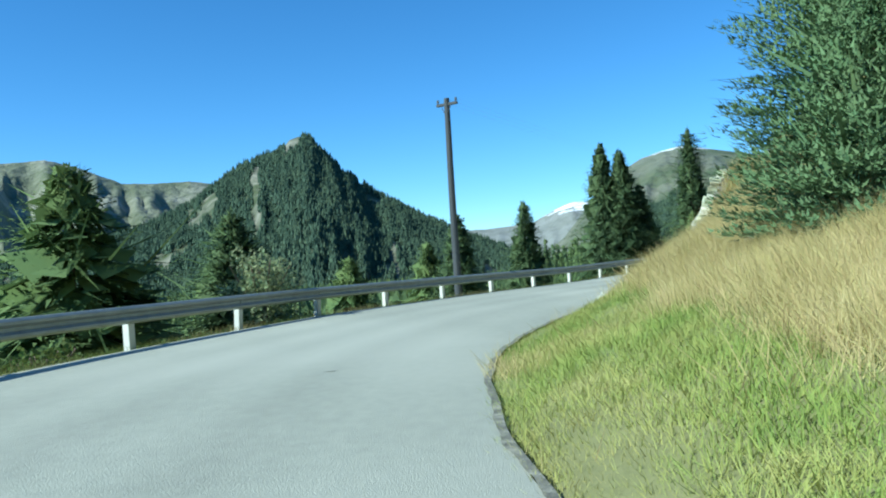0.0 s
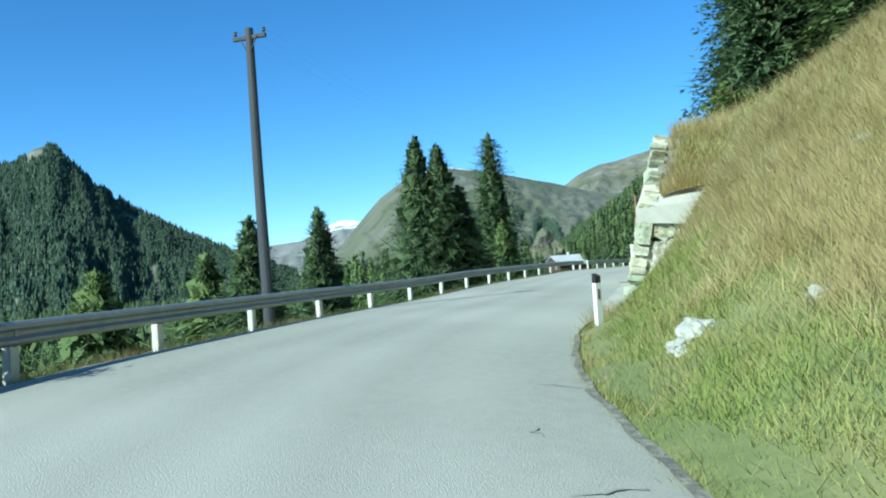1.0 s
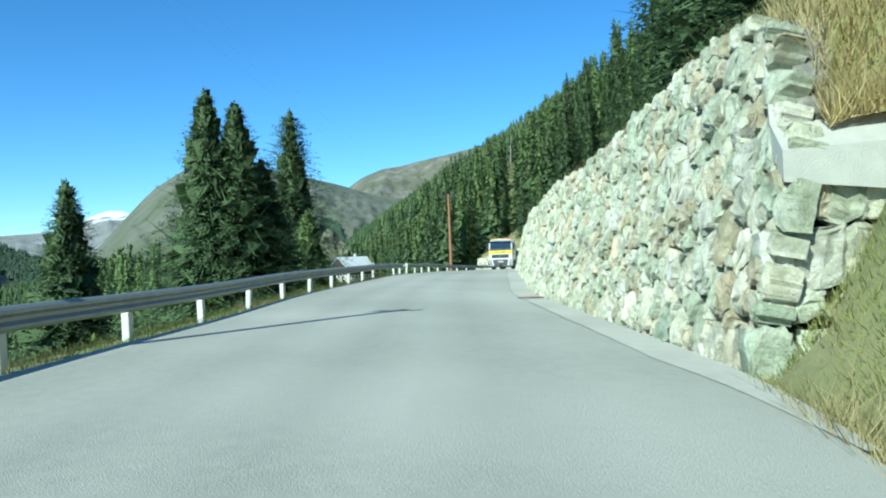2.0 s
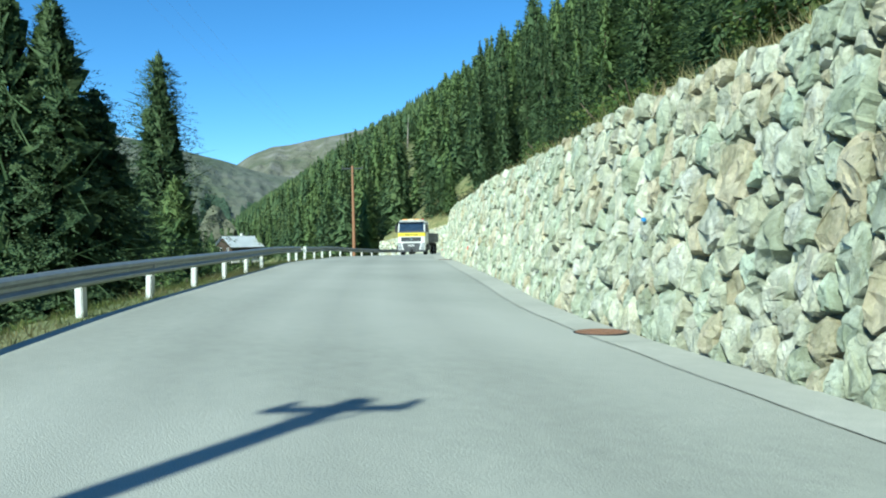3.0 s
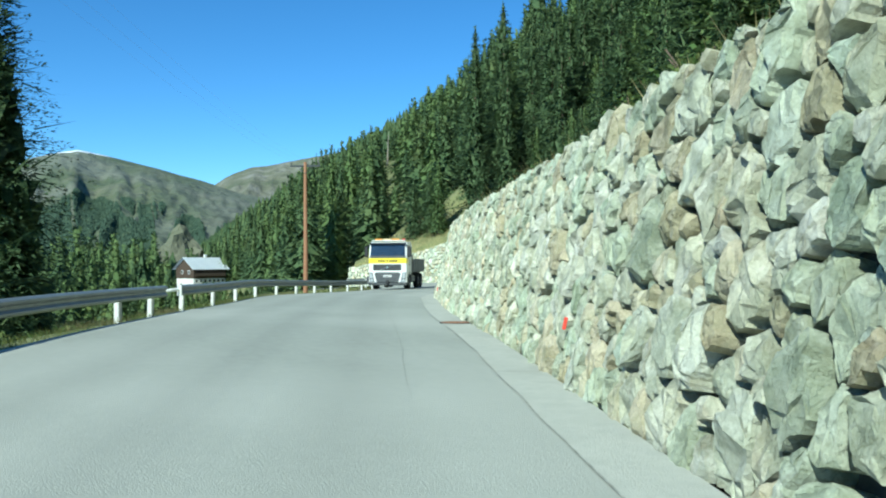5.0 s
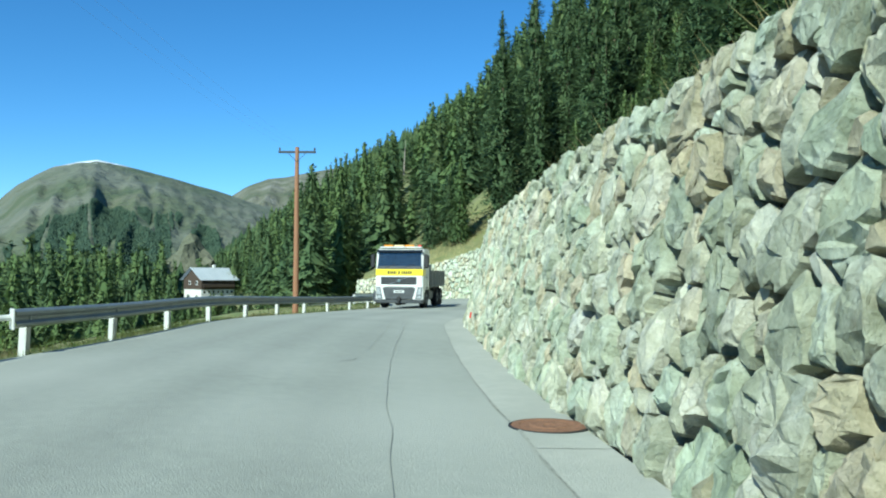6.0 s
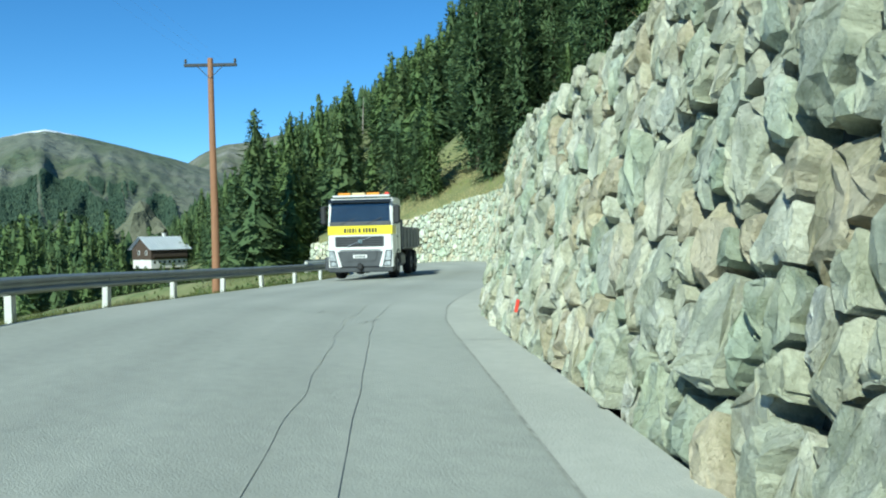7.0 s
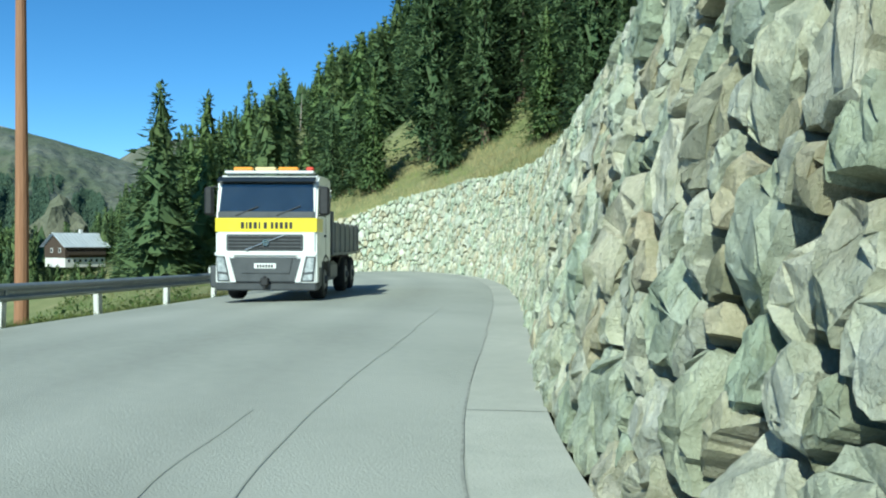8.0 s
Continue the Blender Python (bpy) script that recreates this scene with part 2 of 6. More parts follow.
M["pole_dark"] = material("pole_dark", [(0.032, 0.038, 0.046), (0.068, 0.072, 0.078)], 3, 0.7, stretch=(8, 8, 0.4), bump=0.3)
M["pole_brown"] = material("pole_brown", [(0.26, 0.125, 0.065), (0.38, 0.2, 0.11)], 3, 0.8, stretch=(8, 8, 0.4), bump=0.3)
M["bark"] = material("bark", [(0.09, 0.065, 0.045), (0.2, 0.15, 0.11)], 6, 0.95, stretch=(2, 2, 0.5), bump=0.6)
M["needles"] = material("needles", [(0.078, 0.125, 0.06), (0.132, 0.19, 0.082)], 0.7, 0.7, bump=0, vary=0.13, island=True, spec=0.2, leaf=0.34)
M["needles_far"] = material("needles_far", [(0.066, 0.112, 0.058), (0.115, 0.168, 0.076), (0.185, 0.228, 0.088)], 0.15, 0.85, bump=0, vary=0.05, island=True, spec=0.1, leaf=0.32)
M["needles_pine"] = material("needles_pine", [(0.07, 0.13, 0.06), (0.14, 0.21, 0.1)], 0.9, 0.7, bump=0, vary=0.2, island=True, spec=0.2, leaf=0.2)
# far forest: distance haze is put into the needle colour as a blue-grey tint
M["needles_haze"] = material("needles_haze", [(0.055, 0.092, 0.066), (0.082, 0.125, 0.085), (0.11, 0.15, 0.09)], 0.05, 0.85, bump=0, vary=0.1, island=True, spec=0.1, leaf=0.2)
M["larch"] = material("larch", [(0.1, 0.16, 0.06), (0.165, 0.222, 0.078)], 0.3, 0.75, bump=0, vary=0.07, island=True, spec=0.2, leaf=0.25)
M["forest_floor"] = material("forest_floor", [(0.035, 0.05, 0.025), (0.06, 0.08, 0.035), (0.09, 0.1, 0.05)], 0.02, 0.95, bump=1.0, bump_scale=0.06, deep=10, big=(0.012, (0.25, 0.24, 0.2), 0.8), stretch=(1, 1, 0.35))
M["alp_left"] = material("alp_left", [(0.07, 0.095, 0.055), (0.16, 0.17, 0.12), (0.34, 0.33, 0.29)], 0.012, 0.95, bump=1.0, bump_scale=0.022, deep=26, big=(0.003, (0.08, 0.1, 0.05), 0.6), stretch=(1, 1, 0.5))
M["alp_grass"] = material("alp_grass", [(0.06, 0.085, 0.045), (0.1, 0.12, 0.065), (0.16, 0.16, 0.11)], 0.007, 0.95, bump=1.0, bump_scale=0.022, deep=26, big=(0.003, (0.2, 0.2, 0.17), 0.5), snow=(337, 20))
M["alp_snow"] = material("alp_snow", [(0.16, 0.17, 0.15), (0.26, 0.27, 0.26)], 0.006, 0.9, bump=0.9, bump_scale=0.016, deep=22, snow=(238, 30))
M["alp_right"] = material("alp_right", [(0.09, 0.11, 0.06), (0.15, 0.15, 0.1), (0.26, 0.25, 0.22)], 0.009, 0.95, bump=1.0, bump_scale=0.022, deep=26)
M["wood_grey"] = material("wood_grey", [(0.2, 0.17, 0.14), (0.42, 0.38, 0.33)], 4, 0.9, stretch=(6, 6, 0.5))
M["wood_dark"] = material("wood_dark", [(0.05, 0.035, 0.025), (0.1, 0.07, 0.05)], 1.5, 0.85, stretch=(4, 4, 0.5))
M["roof_metal"] = material("roof_metal", [(0.7, 0.74, 0.77), (0.8, 0.83, 0.85)], 0.4, 0.5, metal=0.0, bump=0.05)
M["plaster"] = material("plaster", [(0.7, 0.68, 0.63), (0.8, 0.78, 0.74)], 1.0, 0.9)
M["windscreen"] = material("windscreen", [(0.03, 0.04, 0.045), (0.06, 0.075, 0.08)], 1.5, 0.05, bump=0, spec=1.0)
M["windscreen"].node_tree.nodes["Principled BSDF"].inputs["IOR"].default_value = 2.1
M["glass_dark"] = material("glass_dark", [(0.015, 0.02, 0.025), (0.03, 0.035, 0.04)], 1, 0.06, bump=0, spec=0.8)
M["truck_white"] = material("truck_white", [(0.74, 0.74, 0.72), (0.8, 0.8, 0.78)], 1.2, 0.25, bump=0.0, big=(1.5, (0.62, 0.6, 0.55), 0.25))
M["truck_yellow"] = material("truck_yellow", [(0.78, 0.62, 0.03), (0.85, 0.7, 0.05)], 2, 0.3, bump=0)
M["plastic_grey"] = material("plastic_grey", [(0.05, 0.054, 0.058), (0.085, 0.09, 0.095)], 3, 0.55, bump=0.05)
M["tipper"] = material("tipper", [(0.17, 0.18, 0.18), (0.27, 0.27, 0.26)], 2.5, 0.6, bump=0.15, big=(1.2, (0.32, 0.3, 0.26), 0.4))
M["rubber"] = material("rubber", [(0.012, 0.012, 0.012), (0.03, 0.03, 0.03)], 12, 0.85, bump=0.3)
M["chrome"] = material("chrome", [(0.6, 0.62, 0.63), (0.7, 0.72, 0.73)], 3, 0.15, metal=1.0, bump=0)
M["lamp_glass"] = material("lamp_glass", [(0.18, 0.2, 0.21), (0.6, 0.62, 0.63)], 9, 0.1, bump=0.2)
M["orange"] = material("orange", [(0.8, 0.3, 0.03), (0.9, 0.4, 0.06)], 3, 0.35, bump=0)
M["amber"] = material("amber", [(0.8, 0.62, 0.3), (0.86, 0.7, 0.4)], 3, 0.35, bump=0)
M["red"] = material("red", [(0.62, 0.05, 0.03), (0.75, 0.08, 0.05)], 5, 0.55, bump=0.1)
M["blue"] = material("blue", [(0.04, 0.2, 0.5), (0.06, 0.28, 0.6)], 5, 0.6, bump=0.1)
M["rust"] = material("rust", [(0.16, 0.08, 0.045), (0.3, 0.15, 0.08)], 14, 0.8, bump=0.5, bump_scale=40)
M["grass"] = material("grass", [(0.15, 0.23, 0.05), (0.275, 0.335, 0.09), (0.44, 0.42, 0.17)], 1.2, 0.8, bump=0, vary=0.24, big=(0.5, (0.36, 0.34, 0.13), 0.6), island=True, spec=0.2, leaf=0.3)
M["dry_grass"] = material("dry_grass", [(0.33, 0.285, 0.115), (0.48, 0.41, 0.195), (0.62, 0.55, 0.3)], 1.2, 0.85, bump=0, vary=0.25, island=True, spec=0.2, leaf=0.4)
M["leaf"] = material("leaf", [(0.07, 0.12, 0.03), (0.16, 0.2, 0.06)], 2, 0.7, bump=0, vary=0.35, island=True, spec=0.3, leaf=0.4)
M["leaf_pale"] = material("leaf_pale", [(0.16, 0.22, 0.09), (0.4, 0.43, 0.26)], 2, 0.7, bump=0, vary=0.35, island=True, spec=0.3, leaf=0.4)
M["reflector"] = material("reflector", [(0.05, 0.03, 0.03), (0.12, 0.05, 0.05)], 30, 0.25, bump=0)
M["boulder"] = material("boulder", [(0.3, 0.31, 0.27), (0.5, 0.5, 0.44)], 3, 0.85, bump=0.8)


# ---------------------------------------------------------------- mesh helpers
def mesh_from(name, verts, faces, mats=(), smooth=False):
    me = bpy.data.meshes.new(name)
    me.from_pydata([tuple(map(float, v)) for v in verts] if not isinstance(verts, np.ndarray) else verts.tolist(), [], faces if isinstance(faces, list) else faces.tolist())
    for m in mats:
        me.materials.append(m)
    if smooth:
        me.shade_smooth()
    me.update()
    return me


def part(name, bm, mat, parent, label=""):
    me = bpy.data.meshes.new(name)
    bm.to_mesh(me)
    bm.free()
    me.materials.append(mat)
    ob = new(name, me)
    ob.parent = parent
    if label:
        ob["label"] = label
    return ob


def sheet(nu, nv):
    """Quads of a grid of nu x nv points, u slow."""
    i = np.arange((nu - 1) * nv).reshape(nu - 1, nv)[:, :-1].ravel()
    return np.c_[i, i + nv, i + nv + 1, i + 1]


def sphere_noise(x, y, z=0.0, scale=1.0):
    return noise.noise(Vector((x * scale, y * scale, z)))


def fractal(x, y, scale, octaves=4, seed=0):
    """Smooth value noise on arrays, -1 to 1."""
    out, amp, tot = np.zeros_like(x, dtype=float), 1.0, 0.0
    for o in range(octaves):
        u, v = x * scale * 2 ** o + 17.3 * o + seed, y * scale * 2 ** o - 9.1 * o + seed * 1.7
        iu, iv = np.floor(u), np.floor(v)
        fu, fv = u - iu, v - iv
        fu, fv = fu * fu * (3 - 2 * fu), fv * fv * (3 - 2 * fv)

        def h(a, b):
            q = np.sin(a * 127.1 + b * 311.7 + seed * 13.7) * 43758.5453
            return (q - np.floor(q)) * 2 - 1
        val = (h(iu, iv) * (1 - fu) + h(iu + 1, iv) * fu) * (1 - fv) + (h(iu, iv + 1) * (1 - fu) + h(iu + 1, iv + 1) * fu) * fv
        out += amp * val
        tot += amp
        amp *= 0.5
    return out / tot


def spline(points, step=0.5):
    """Catmull-Rom through the points (rows of any width), resampled about every step metres of the first two columns."""
    p = np.array(points, float)
    p = np.vstack([2 * p[0] - p[1], p, 2 * p[-1] - p[-2]])
    out = []
    for i in range(1, len(p) - 2):
        t = np.linspace(0, 1, 24, endpoint=False)[:, None]
        a, b, c, d = p[i - 1], p[i], p[i + 1], p[i + 2]
        out.append(0.5 * (2 * b + (c - a) * t + (2 * a - 5 * b + 4 * c - d) * t ** 2 + (3 * b - a - 3 * c + d) * t ** 3))
    out = np.vstack([*out, p[-2:-1]])
    s = np.r_[0, np.cumsum(np.hypot(*np.diff(out[:, :2], axis=0).T))]
    q = np.arange(0, s[-1], step)
    return np.c_[[np.interp(q, s, out[:, k]) for k in range(out.shape[1])]].T


# ---------------------------------------------------------------- plan of the road
# left edge x, y, z (line of the guardrail posts) and right edge x, y, z (foot of the bank, then of the wall)
ROAD = [
    (-6.5, -34, -0.3, 5.5, -31, -0.5),
    (-9.0, -22, -0.25, 1.5, -20, -0.45),
    (-9.9, -12, -0.2, -0.9, -11, -0.38),
    (-10.3, -5, -0.16, -2.7, -5, -0.34),
    (-10.2, 1, -0.15, -3.15, 0, -0.34),
    (-9.45, 6.6, -0.14, -2.88, 4.1, -0.34),
    (-8.05, 13.0, -0.13, -1.62, 9.5, -0.32),
    (-5.85, 18.9, -0.13, 0.4, 14.7, -0.29),
    (-3.48, 24.1, -0.12, 3.0, 19.0, -0.24),
    (0.17, 31.2, -0.1, 6.7, 26.6, -0.2),
    (3.97, 38.3, 0.02, 10.4, 34.2, -0.14),
    (7.93, 45.2, 0.07, 14.4, 41.0, -0.02),
    (11.93, 52.1, 0.1, 18.0, 47.2, 0.08),
    (15.91, 59.1, 0.13, 22.2, 54.0, 0.08),
    (19.8, 65.4, 0.08, 26.1, 60.6, 0.04),
    (23.64, 71.3, 0.0, 30.0, 66.7, 0.0),
    (28.06, 78.0, -0.05, 34.75, 73.6, -0.1),
    (33.0, 84.2, -0.25, 40.5, 79.4, -0.18),
    (38.3, 90.2, -0.45, 46.5, 85.3, -0.28),
    (43.9, 96.0, -0.6, 53.0, 92.3, -0.36),
    (48.0, 101.0, -0.68, 58.0, 99.3, -0.42),
    (50.3, 107.0, -0.7, 60.3, 106.5, -0.46),
    (50.0, 113.0, -1.0, 59.5, 113.0, -0.75),
    (46.0, 122.0, -1.8, 55.0, 124.0, -1.6),
    (38.0, 134.0, -4.2, 46.0, 138.0, -4.2),
    (25.0, 150.0, -8.0, 32.0, 155.0, -8.0),
]
LANE = spline(ROAD, 0.5)
LEFT, RIGHT = LANE[:, :3], LANE[:, 3:]


def curve_of(pts, step):
    """Even resample of a polyline with its arc length, tangent and right-hand normal."""
    s = np.r_[0, np.cumsum(np.hypot(*np.diff(pts[:, :2], axis=0).T))]
    q = np.arange(0, s[-1], step)
    c = np.c_[[np.interp(q, s, pts[:, k]) for k in range(3)]].T
    t = np.gradient(c[:, :2], axis=0)
    t /= np.linalg.norm(t, axis=1)[:, None]
    return q, c, np.c_[t[:, 1], -t[:, 0]]


RS, RC, RN = curve_of(RIGHT, 0.25)
LS, LC, LN = curve_of(LEFT, 0.25)
WALL_START = float(RS[np.argmin((RC[:, 0] - 2.85) ** 2 + (RC[:, 1] - 18.75) ** 2)])
WALL_END = float(RS[np.argmin((RC[:, 0] - 56) ** 2 + (RC[:, 1] - 121) ** 2)])
BATTER = 0.23


def wall_height(s):
    """Height of the wall's top over the road at the arc length s of the right edge."""
    w = np.asarray(s) - WALL_START
    return np.interp(w, [-3, 0, 0.5, 1.2, 2, 3.6, 6, 12, 20, 45, 60, 72, 82, 92, 102, 108, 112, 120], [0, 2.3, 2.6, 3.6, 3.95, 4.05, 3.8, 3.3, 3.1, 2.95, 3.0, 3.2, 3.9, 4.4, 4.7, 4.2, 3.3, 2.2])


HILL = np.vstack([RC[RS < WALL_END, :2], spline([(57.0, 126), (70.2, 168), (87, 221), (117, 317), (177, 507), (313, 937), (583, 1795), (899, 2796)], 4.0)])
HT = np.gradient(HILL, axis=0)
HT /= np.linalg.norm(HT, axis=1)[:, None]
HN = np.c_[HT[:, 1], -HT[:, 0]]
HS = np.r_[0, np.cumsum(np.hypot(*np.diff(HILL, axis=0).T))]


def nearest(curve, normal, x, y):
    """Index of the nearest point of a curve and the signed distance to its right."""
    k = np.empty(len(x), int)
    for a in range(0, len(x), 4000):
        b = slice(a, a + 4000)
        k[b] = np.argmin((x[b, None] - curve[None, :, 0]) ** 2 + (y[b, None] - curve[None, :, 1]) ** 2, axis=1)
    d = (x - curve[k, 0]) * normal[k, 0] + (y - curve[k, 1]) * normal[k, 1]
    r = np.hypot(x - curve[k, 0], y - curve[k, 1])
    return k, np.where(d < 0, -r, r)


def terrain(x, y):
    """Height of the ground: road bench, valley side to its left, wooded hillside to its right."""
    x, y = np.atleast_1d(np.asarray(x, float)), np.atleast_1d(np.asarray(y, float))
    kh, dh = nearest(HILL, HN, x, y)
    kr, dr = nearest(RC, RN, x, y)
    kl, dl = nearest(LC, LN, x, y)
    s = RS[kr]
    wide = np.maximum(0.5, dl - dr)
    f = np.clip(-dr / wide, 0, 1)
    z = RC[kr, 2] * (1 - f) + LC[kl, 2] * f - 0.07
    # valley side
    out = np.maximum(0, -dl - 0.7)
    steep = np.interp(LC[kl, 1], [20, 60, 95, 140], [0.62, 0.5, 0.4, 0.35])
    deep = np.interp(LC[kl, 1], [0, 60, 100, 160], [85, 60, 16, 15])
    fall = deep * (1 - np.exp(-out * steep / deep))
    z = np.where(dl < 0, LC[kl, 2] - 0.07 - np.minimum(0.12, 0.1 * np.maximum(0, -dl)) - fall + 0.12 * fractal(x, y, 0.35, 3, 2) * np.clip(out, 0, 1), z)
    past = (kl >= len(LC) - 3) | (kr >= len(RC) - 3)
    off = np.hypot(x - LC[-1, 0], y - LC[-1, 1])
    z = np.where(past, LC[-1, 2] - 0.07 - 15 * (1 - np.exp(-np.maximum(0, off - 6) * 0.03)), z)
    # bank and hillside
    hs = HS[kh]
    top = np.where(hs < WALL_END, wall_height(hs), 0.0)
    top = np.where(hs > WALL_START - 0.5, top, 0)
    ww = hs - WALL_START
    b = np.maximum(0, dh)
    rate = np.interp(ww, [-24, -17, -12, -8, -4, -1, 0], [0.3, 0.34, 0.5, 0.66, 0.82, 1.25, 1.5])
    bank = rate * np.maximum(0, b - 0.35) + 0.1 * np.minimum(b, 1)
    cut = np.interp(ww, [-6, 0], [7, 2.6])
    bank = np.where(b < cut, bank, rate * (cut - 0.35) + 0.1 + 0.62 * (b - cut))
    back = np.maximum(0, b - (1.5 + BATTER * top))
    behind = np.where(b < 1.5 + BATTER * top, -0.3, top + 0.25 + np.where(back < 9, 0.5 * back, 4.5 + 0.85 * (back - 9)))
    rise = np.where(ww < 0, bank, behind)
    rise = np.where(hs > WALL_END, np.maximum(0, 0.76 * (b - 4)), rise)
    cap = 420 + 40 * fractal(x, y, 0.004, 3, 5)
    rise = cap * (1 - np.exp(-rise / cap)) + np.clip(b / 12, 0, 1) * 2.0 * fractal(x, y, 0.03, 4, 3) + np.clip(b - 0.6, 0, 1) * 0.16 * fractal(x, y, 0.5, 3, 9)
    base = np.where(hs < WALL_END, RC[kr, 2] - 0.07, np.interp(hs - WALL_END, [0, 70], [-1.5, -4.0]))
    z = np.where(dh > 0, base + rise, z)
    # level yard of the farmhouse
    yard = np.exp(-((x - 108) ** 2 + (y - 312) ** 2) / 26.0 ** 2)
    z = z * (1 - yard) - 5.3 * yard
    return z


def ground_at(x, y):
    return float(terrain(x, y)[0])


def graded(lo, hi, step, reach):
    """Coordinates even between lo and hi, then growing out to reach."""
    c = list(np.arange(lo, hi, step))
    d, a = step, c[-1]
    while a < reach:
        d *= 1.12
        a += d
        c.append(a)
    d, a = step, c[0]
    while a > -reach:
        d *= 1.12
        a -= d
        c.insert(0, a)
    return np.array(c)


# ---------------------------------------------------------------- ground, road
gx, gy = graded(-24, 64, 0.85, 4800), graded(-22, 122, 0.85, 4800)
XX, YY = np.meshgrid(gx, gy, indexing="ij")
ZZ = terrain(XX.ravel(), YY.ravel())
me = mesh_from("ground", np.c_[XX.ravel(), YY.ravel(), ZZ], sheet(len(gx), len(gy)), [M["soil"]], True)
ground = tagged(new("ground", me), "grassy mountain ground with soil and dry grass", "ground", kind="structure")

nu = len(LANE)
across = np.linspace(0, 1, 13)
verts = []
VERGE = LEFT + (RIGHT - LEFT) * (0.42 / np.linalg.norm((RIGHT - LEFT)[:, :2], axis=1))[:, None]
for a in across:
    verts.append(VERGE * (1 - a) + RIGHT * a + np.array([0, 0, 0.0]) + (0, 0, 0.05 * math.sin(math.pi * a)))
verts = np.stack(verts, 1).reshape(-1, 3)
me = mesh_from("road", verts, sheet(nu, 13), [M["asphalt"]], True)
me.attributes.new("lane", "FLOAT", "POINT").data.foreach_set("value", np.tile(across, nu).astype(np.float32))
road = tagged(new("road", me), "worn grey asphalt mountain road", "road", kind="structure")


# ---------------------------------------------------------------- shaping helpers
def solid(x0, x1, y0, y1, z0, z1, bevel=0.0, seg=1):
    """A box between the given coordinates with bevelled edges, as a bmesh."""
    bm = bmesh.new()
    bmesh.ops.create_cube(bm, size=1, matrix=Matrix.Translation(((x0 + x1) / 2, (y0 + y1) / 2, (z0 + z1) / 2)) @ Matrix.Diagonal((x1 - x0, y1 - y0, z1 - z0, 1)))
    if bevel:
        bmesh.ops.bevel(bm, geom=bm.edges[:], offset=bevel, segments=seg, affect="EDGES")
    return bm


def join(*bms):
    out = bms[0]
    for b in bms[1:]:
        tmp = bpy.data.meshes.new("tmp")
        b.to_mesh(tmp)
        b.free()
        out.from_mesh(tmp)
        bpy.data.meshes.remove(tmp)
    return out


def rod(p, q, r0, r1=None, seg=8):
    """A tapered round rod from p to q."""
    p, q = Vector(p), Vector(q)
    bm = bmesh.new()
    m = Matrix.Translation((p + q) / 2) @ (q - p).to_track_quat("Z", "Y").to_matrix().to_4x4()
    bmesh.ops.create_cone(bm, cap_ends=True, segments=seg, radius1=r0, radius2=r0 if r1 is None else r1, depth=(q - p).length, matrix=m)
    return bm


def tube(points, r, seg=5):
    """A bent round bar through points."""
    bm = bmesh.new()
    rings = []
    pts = [Vector(p) for p in points]
    for i, p in enumerate(pts):
        d = (pts[min(i + 1, len(pts) - 1)] - pts[max(i - 1, 0)]).normalized()
        q = d.to_track_quat("Z", "Y")
        rings.append([bm.verts.new(p + q @ Vector((math.cos(a) * r, math.sin(a) * r, 0))) for a in [2 * math.pi * k / seg for k in range(seg)]])
    for a, b in zip(rings, rings[1:]):
        for k in range(seg):
            bm.faces.new((a[k], a[(k + 1) % seg], b[(k + 1) % seg], b[k]))
    bm.faces.new(rings[0][::-1])
    bm.faces.new(rings[-1])
    return bm


def prism(profile, x0, x1, bevel=0.0):
    """A side profile of (y, z) points drawn out from x0 to x1."""
    bm = bmesh.new()
    a = [bm.verts.new((x0, y, z)) for y, z in profile]
    b = [bm.verts.new((x1, y, z)) for y, z in profile]
    bm.faces.new(a)
    bm.faces.new(b[::-1])
    for i in range(len(a)):
        j = (i + 1) % len(a)
        bm.faces.new((a[j], a[i], b[i], b[j]))
    bmesh.ops.recalc_face_normals(bm, faces=bm.faces[:])
    if bevel:
        bmesh.ops.bevel(bm, geom=bm.edges[:], offset=bevel, segments=2, affect="EDGES")
    return bm


def slab(outline, y0, y1, bevel=0.0):
    """A front outline of (x, z) points drawn out from y0 to y1."""
    bm = bmesh.new()
    a = [bm.verts.new((x, y0, z)) for x, z in outline]
    b = [bm.verts.new((x, y1, z)) for x, z in outline]
    bm.faces.new(a)
    bm.faces.new(b[::-1])
    for i in range(len(a)):
        j = (i + 1) % len(a)
        bm.faces.new((a[j], a[i], b[i], b[j]))
    bmesh.ops.recalc_face_normals(bm, faces=bm.faces[:])
    if bevel:
        bmesh.ops.bevel(bm, geom=bm.edges[:], offset=bevel, segments=2, affect="EDGES")
    return bm


def thing(name, m, label, category, group="", kind=""):
    ob = new(name)
    ob.empty_display_size = 0.2
    ob.matrix_world = m
    return tagged(ob, label, category, group, kind)


def along(curve_s, curve, normal, s):
    """Place and right-hand normal at the arc length s of a curve."""
    p = [float(np.interp(s, curve_s, curve[:, k])) for k in range(3)]
    n = Vector((float(np.interp(s, curve_s, normal[:, 0])), float(np.interp(s, curve_s, normal[:, 1])), 0)).normalized()
    return Vector(p), n


def arc_at(curve_s, curve, x, y):
    return float(curve_s[np.argmin((curve[:, 0] - x) ** 2 + (curve[:, 1] - y) ** 2)])


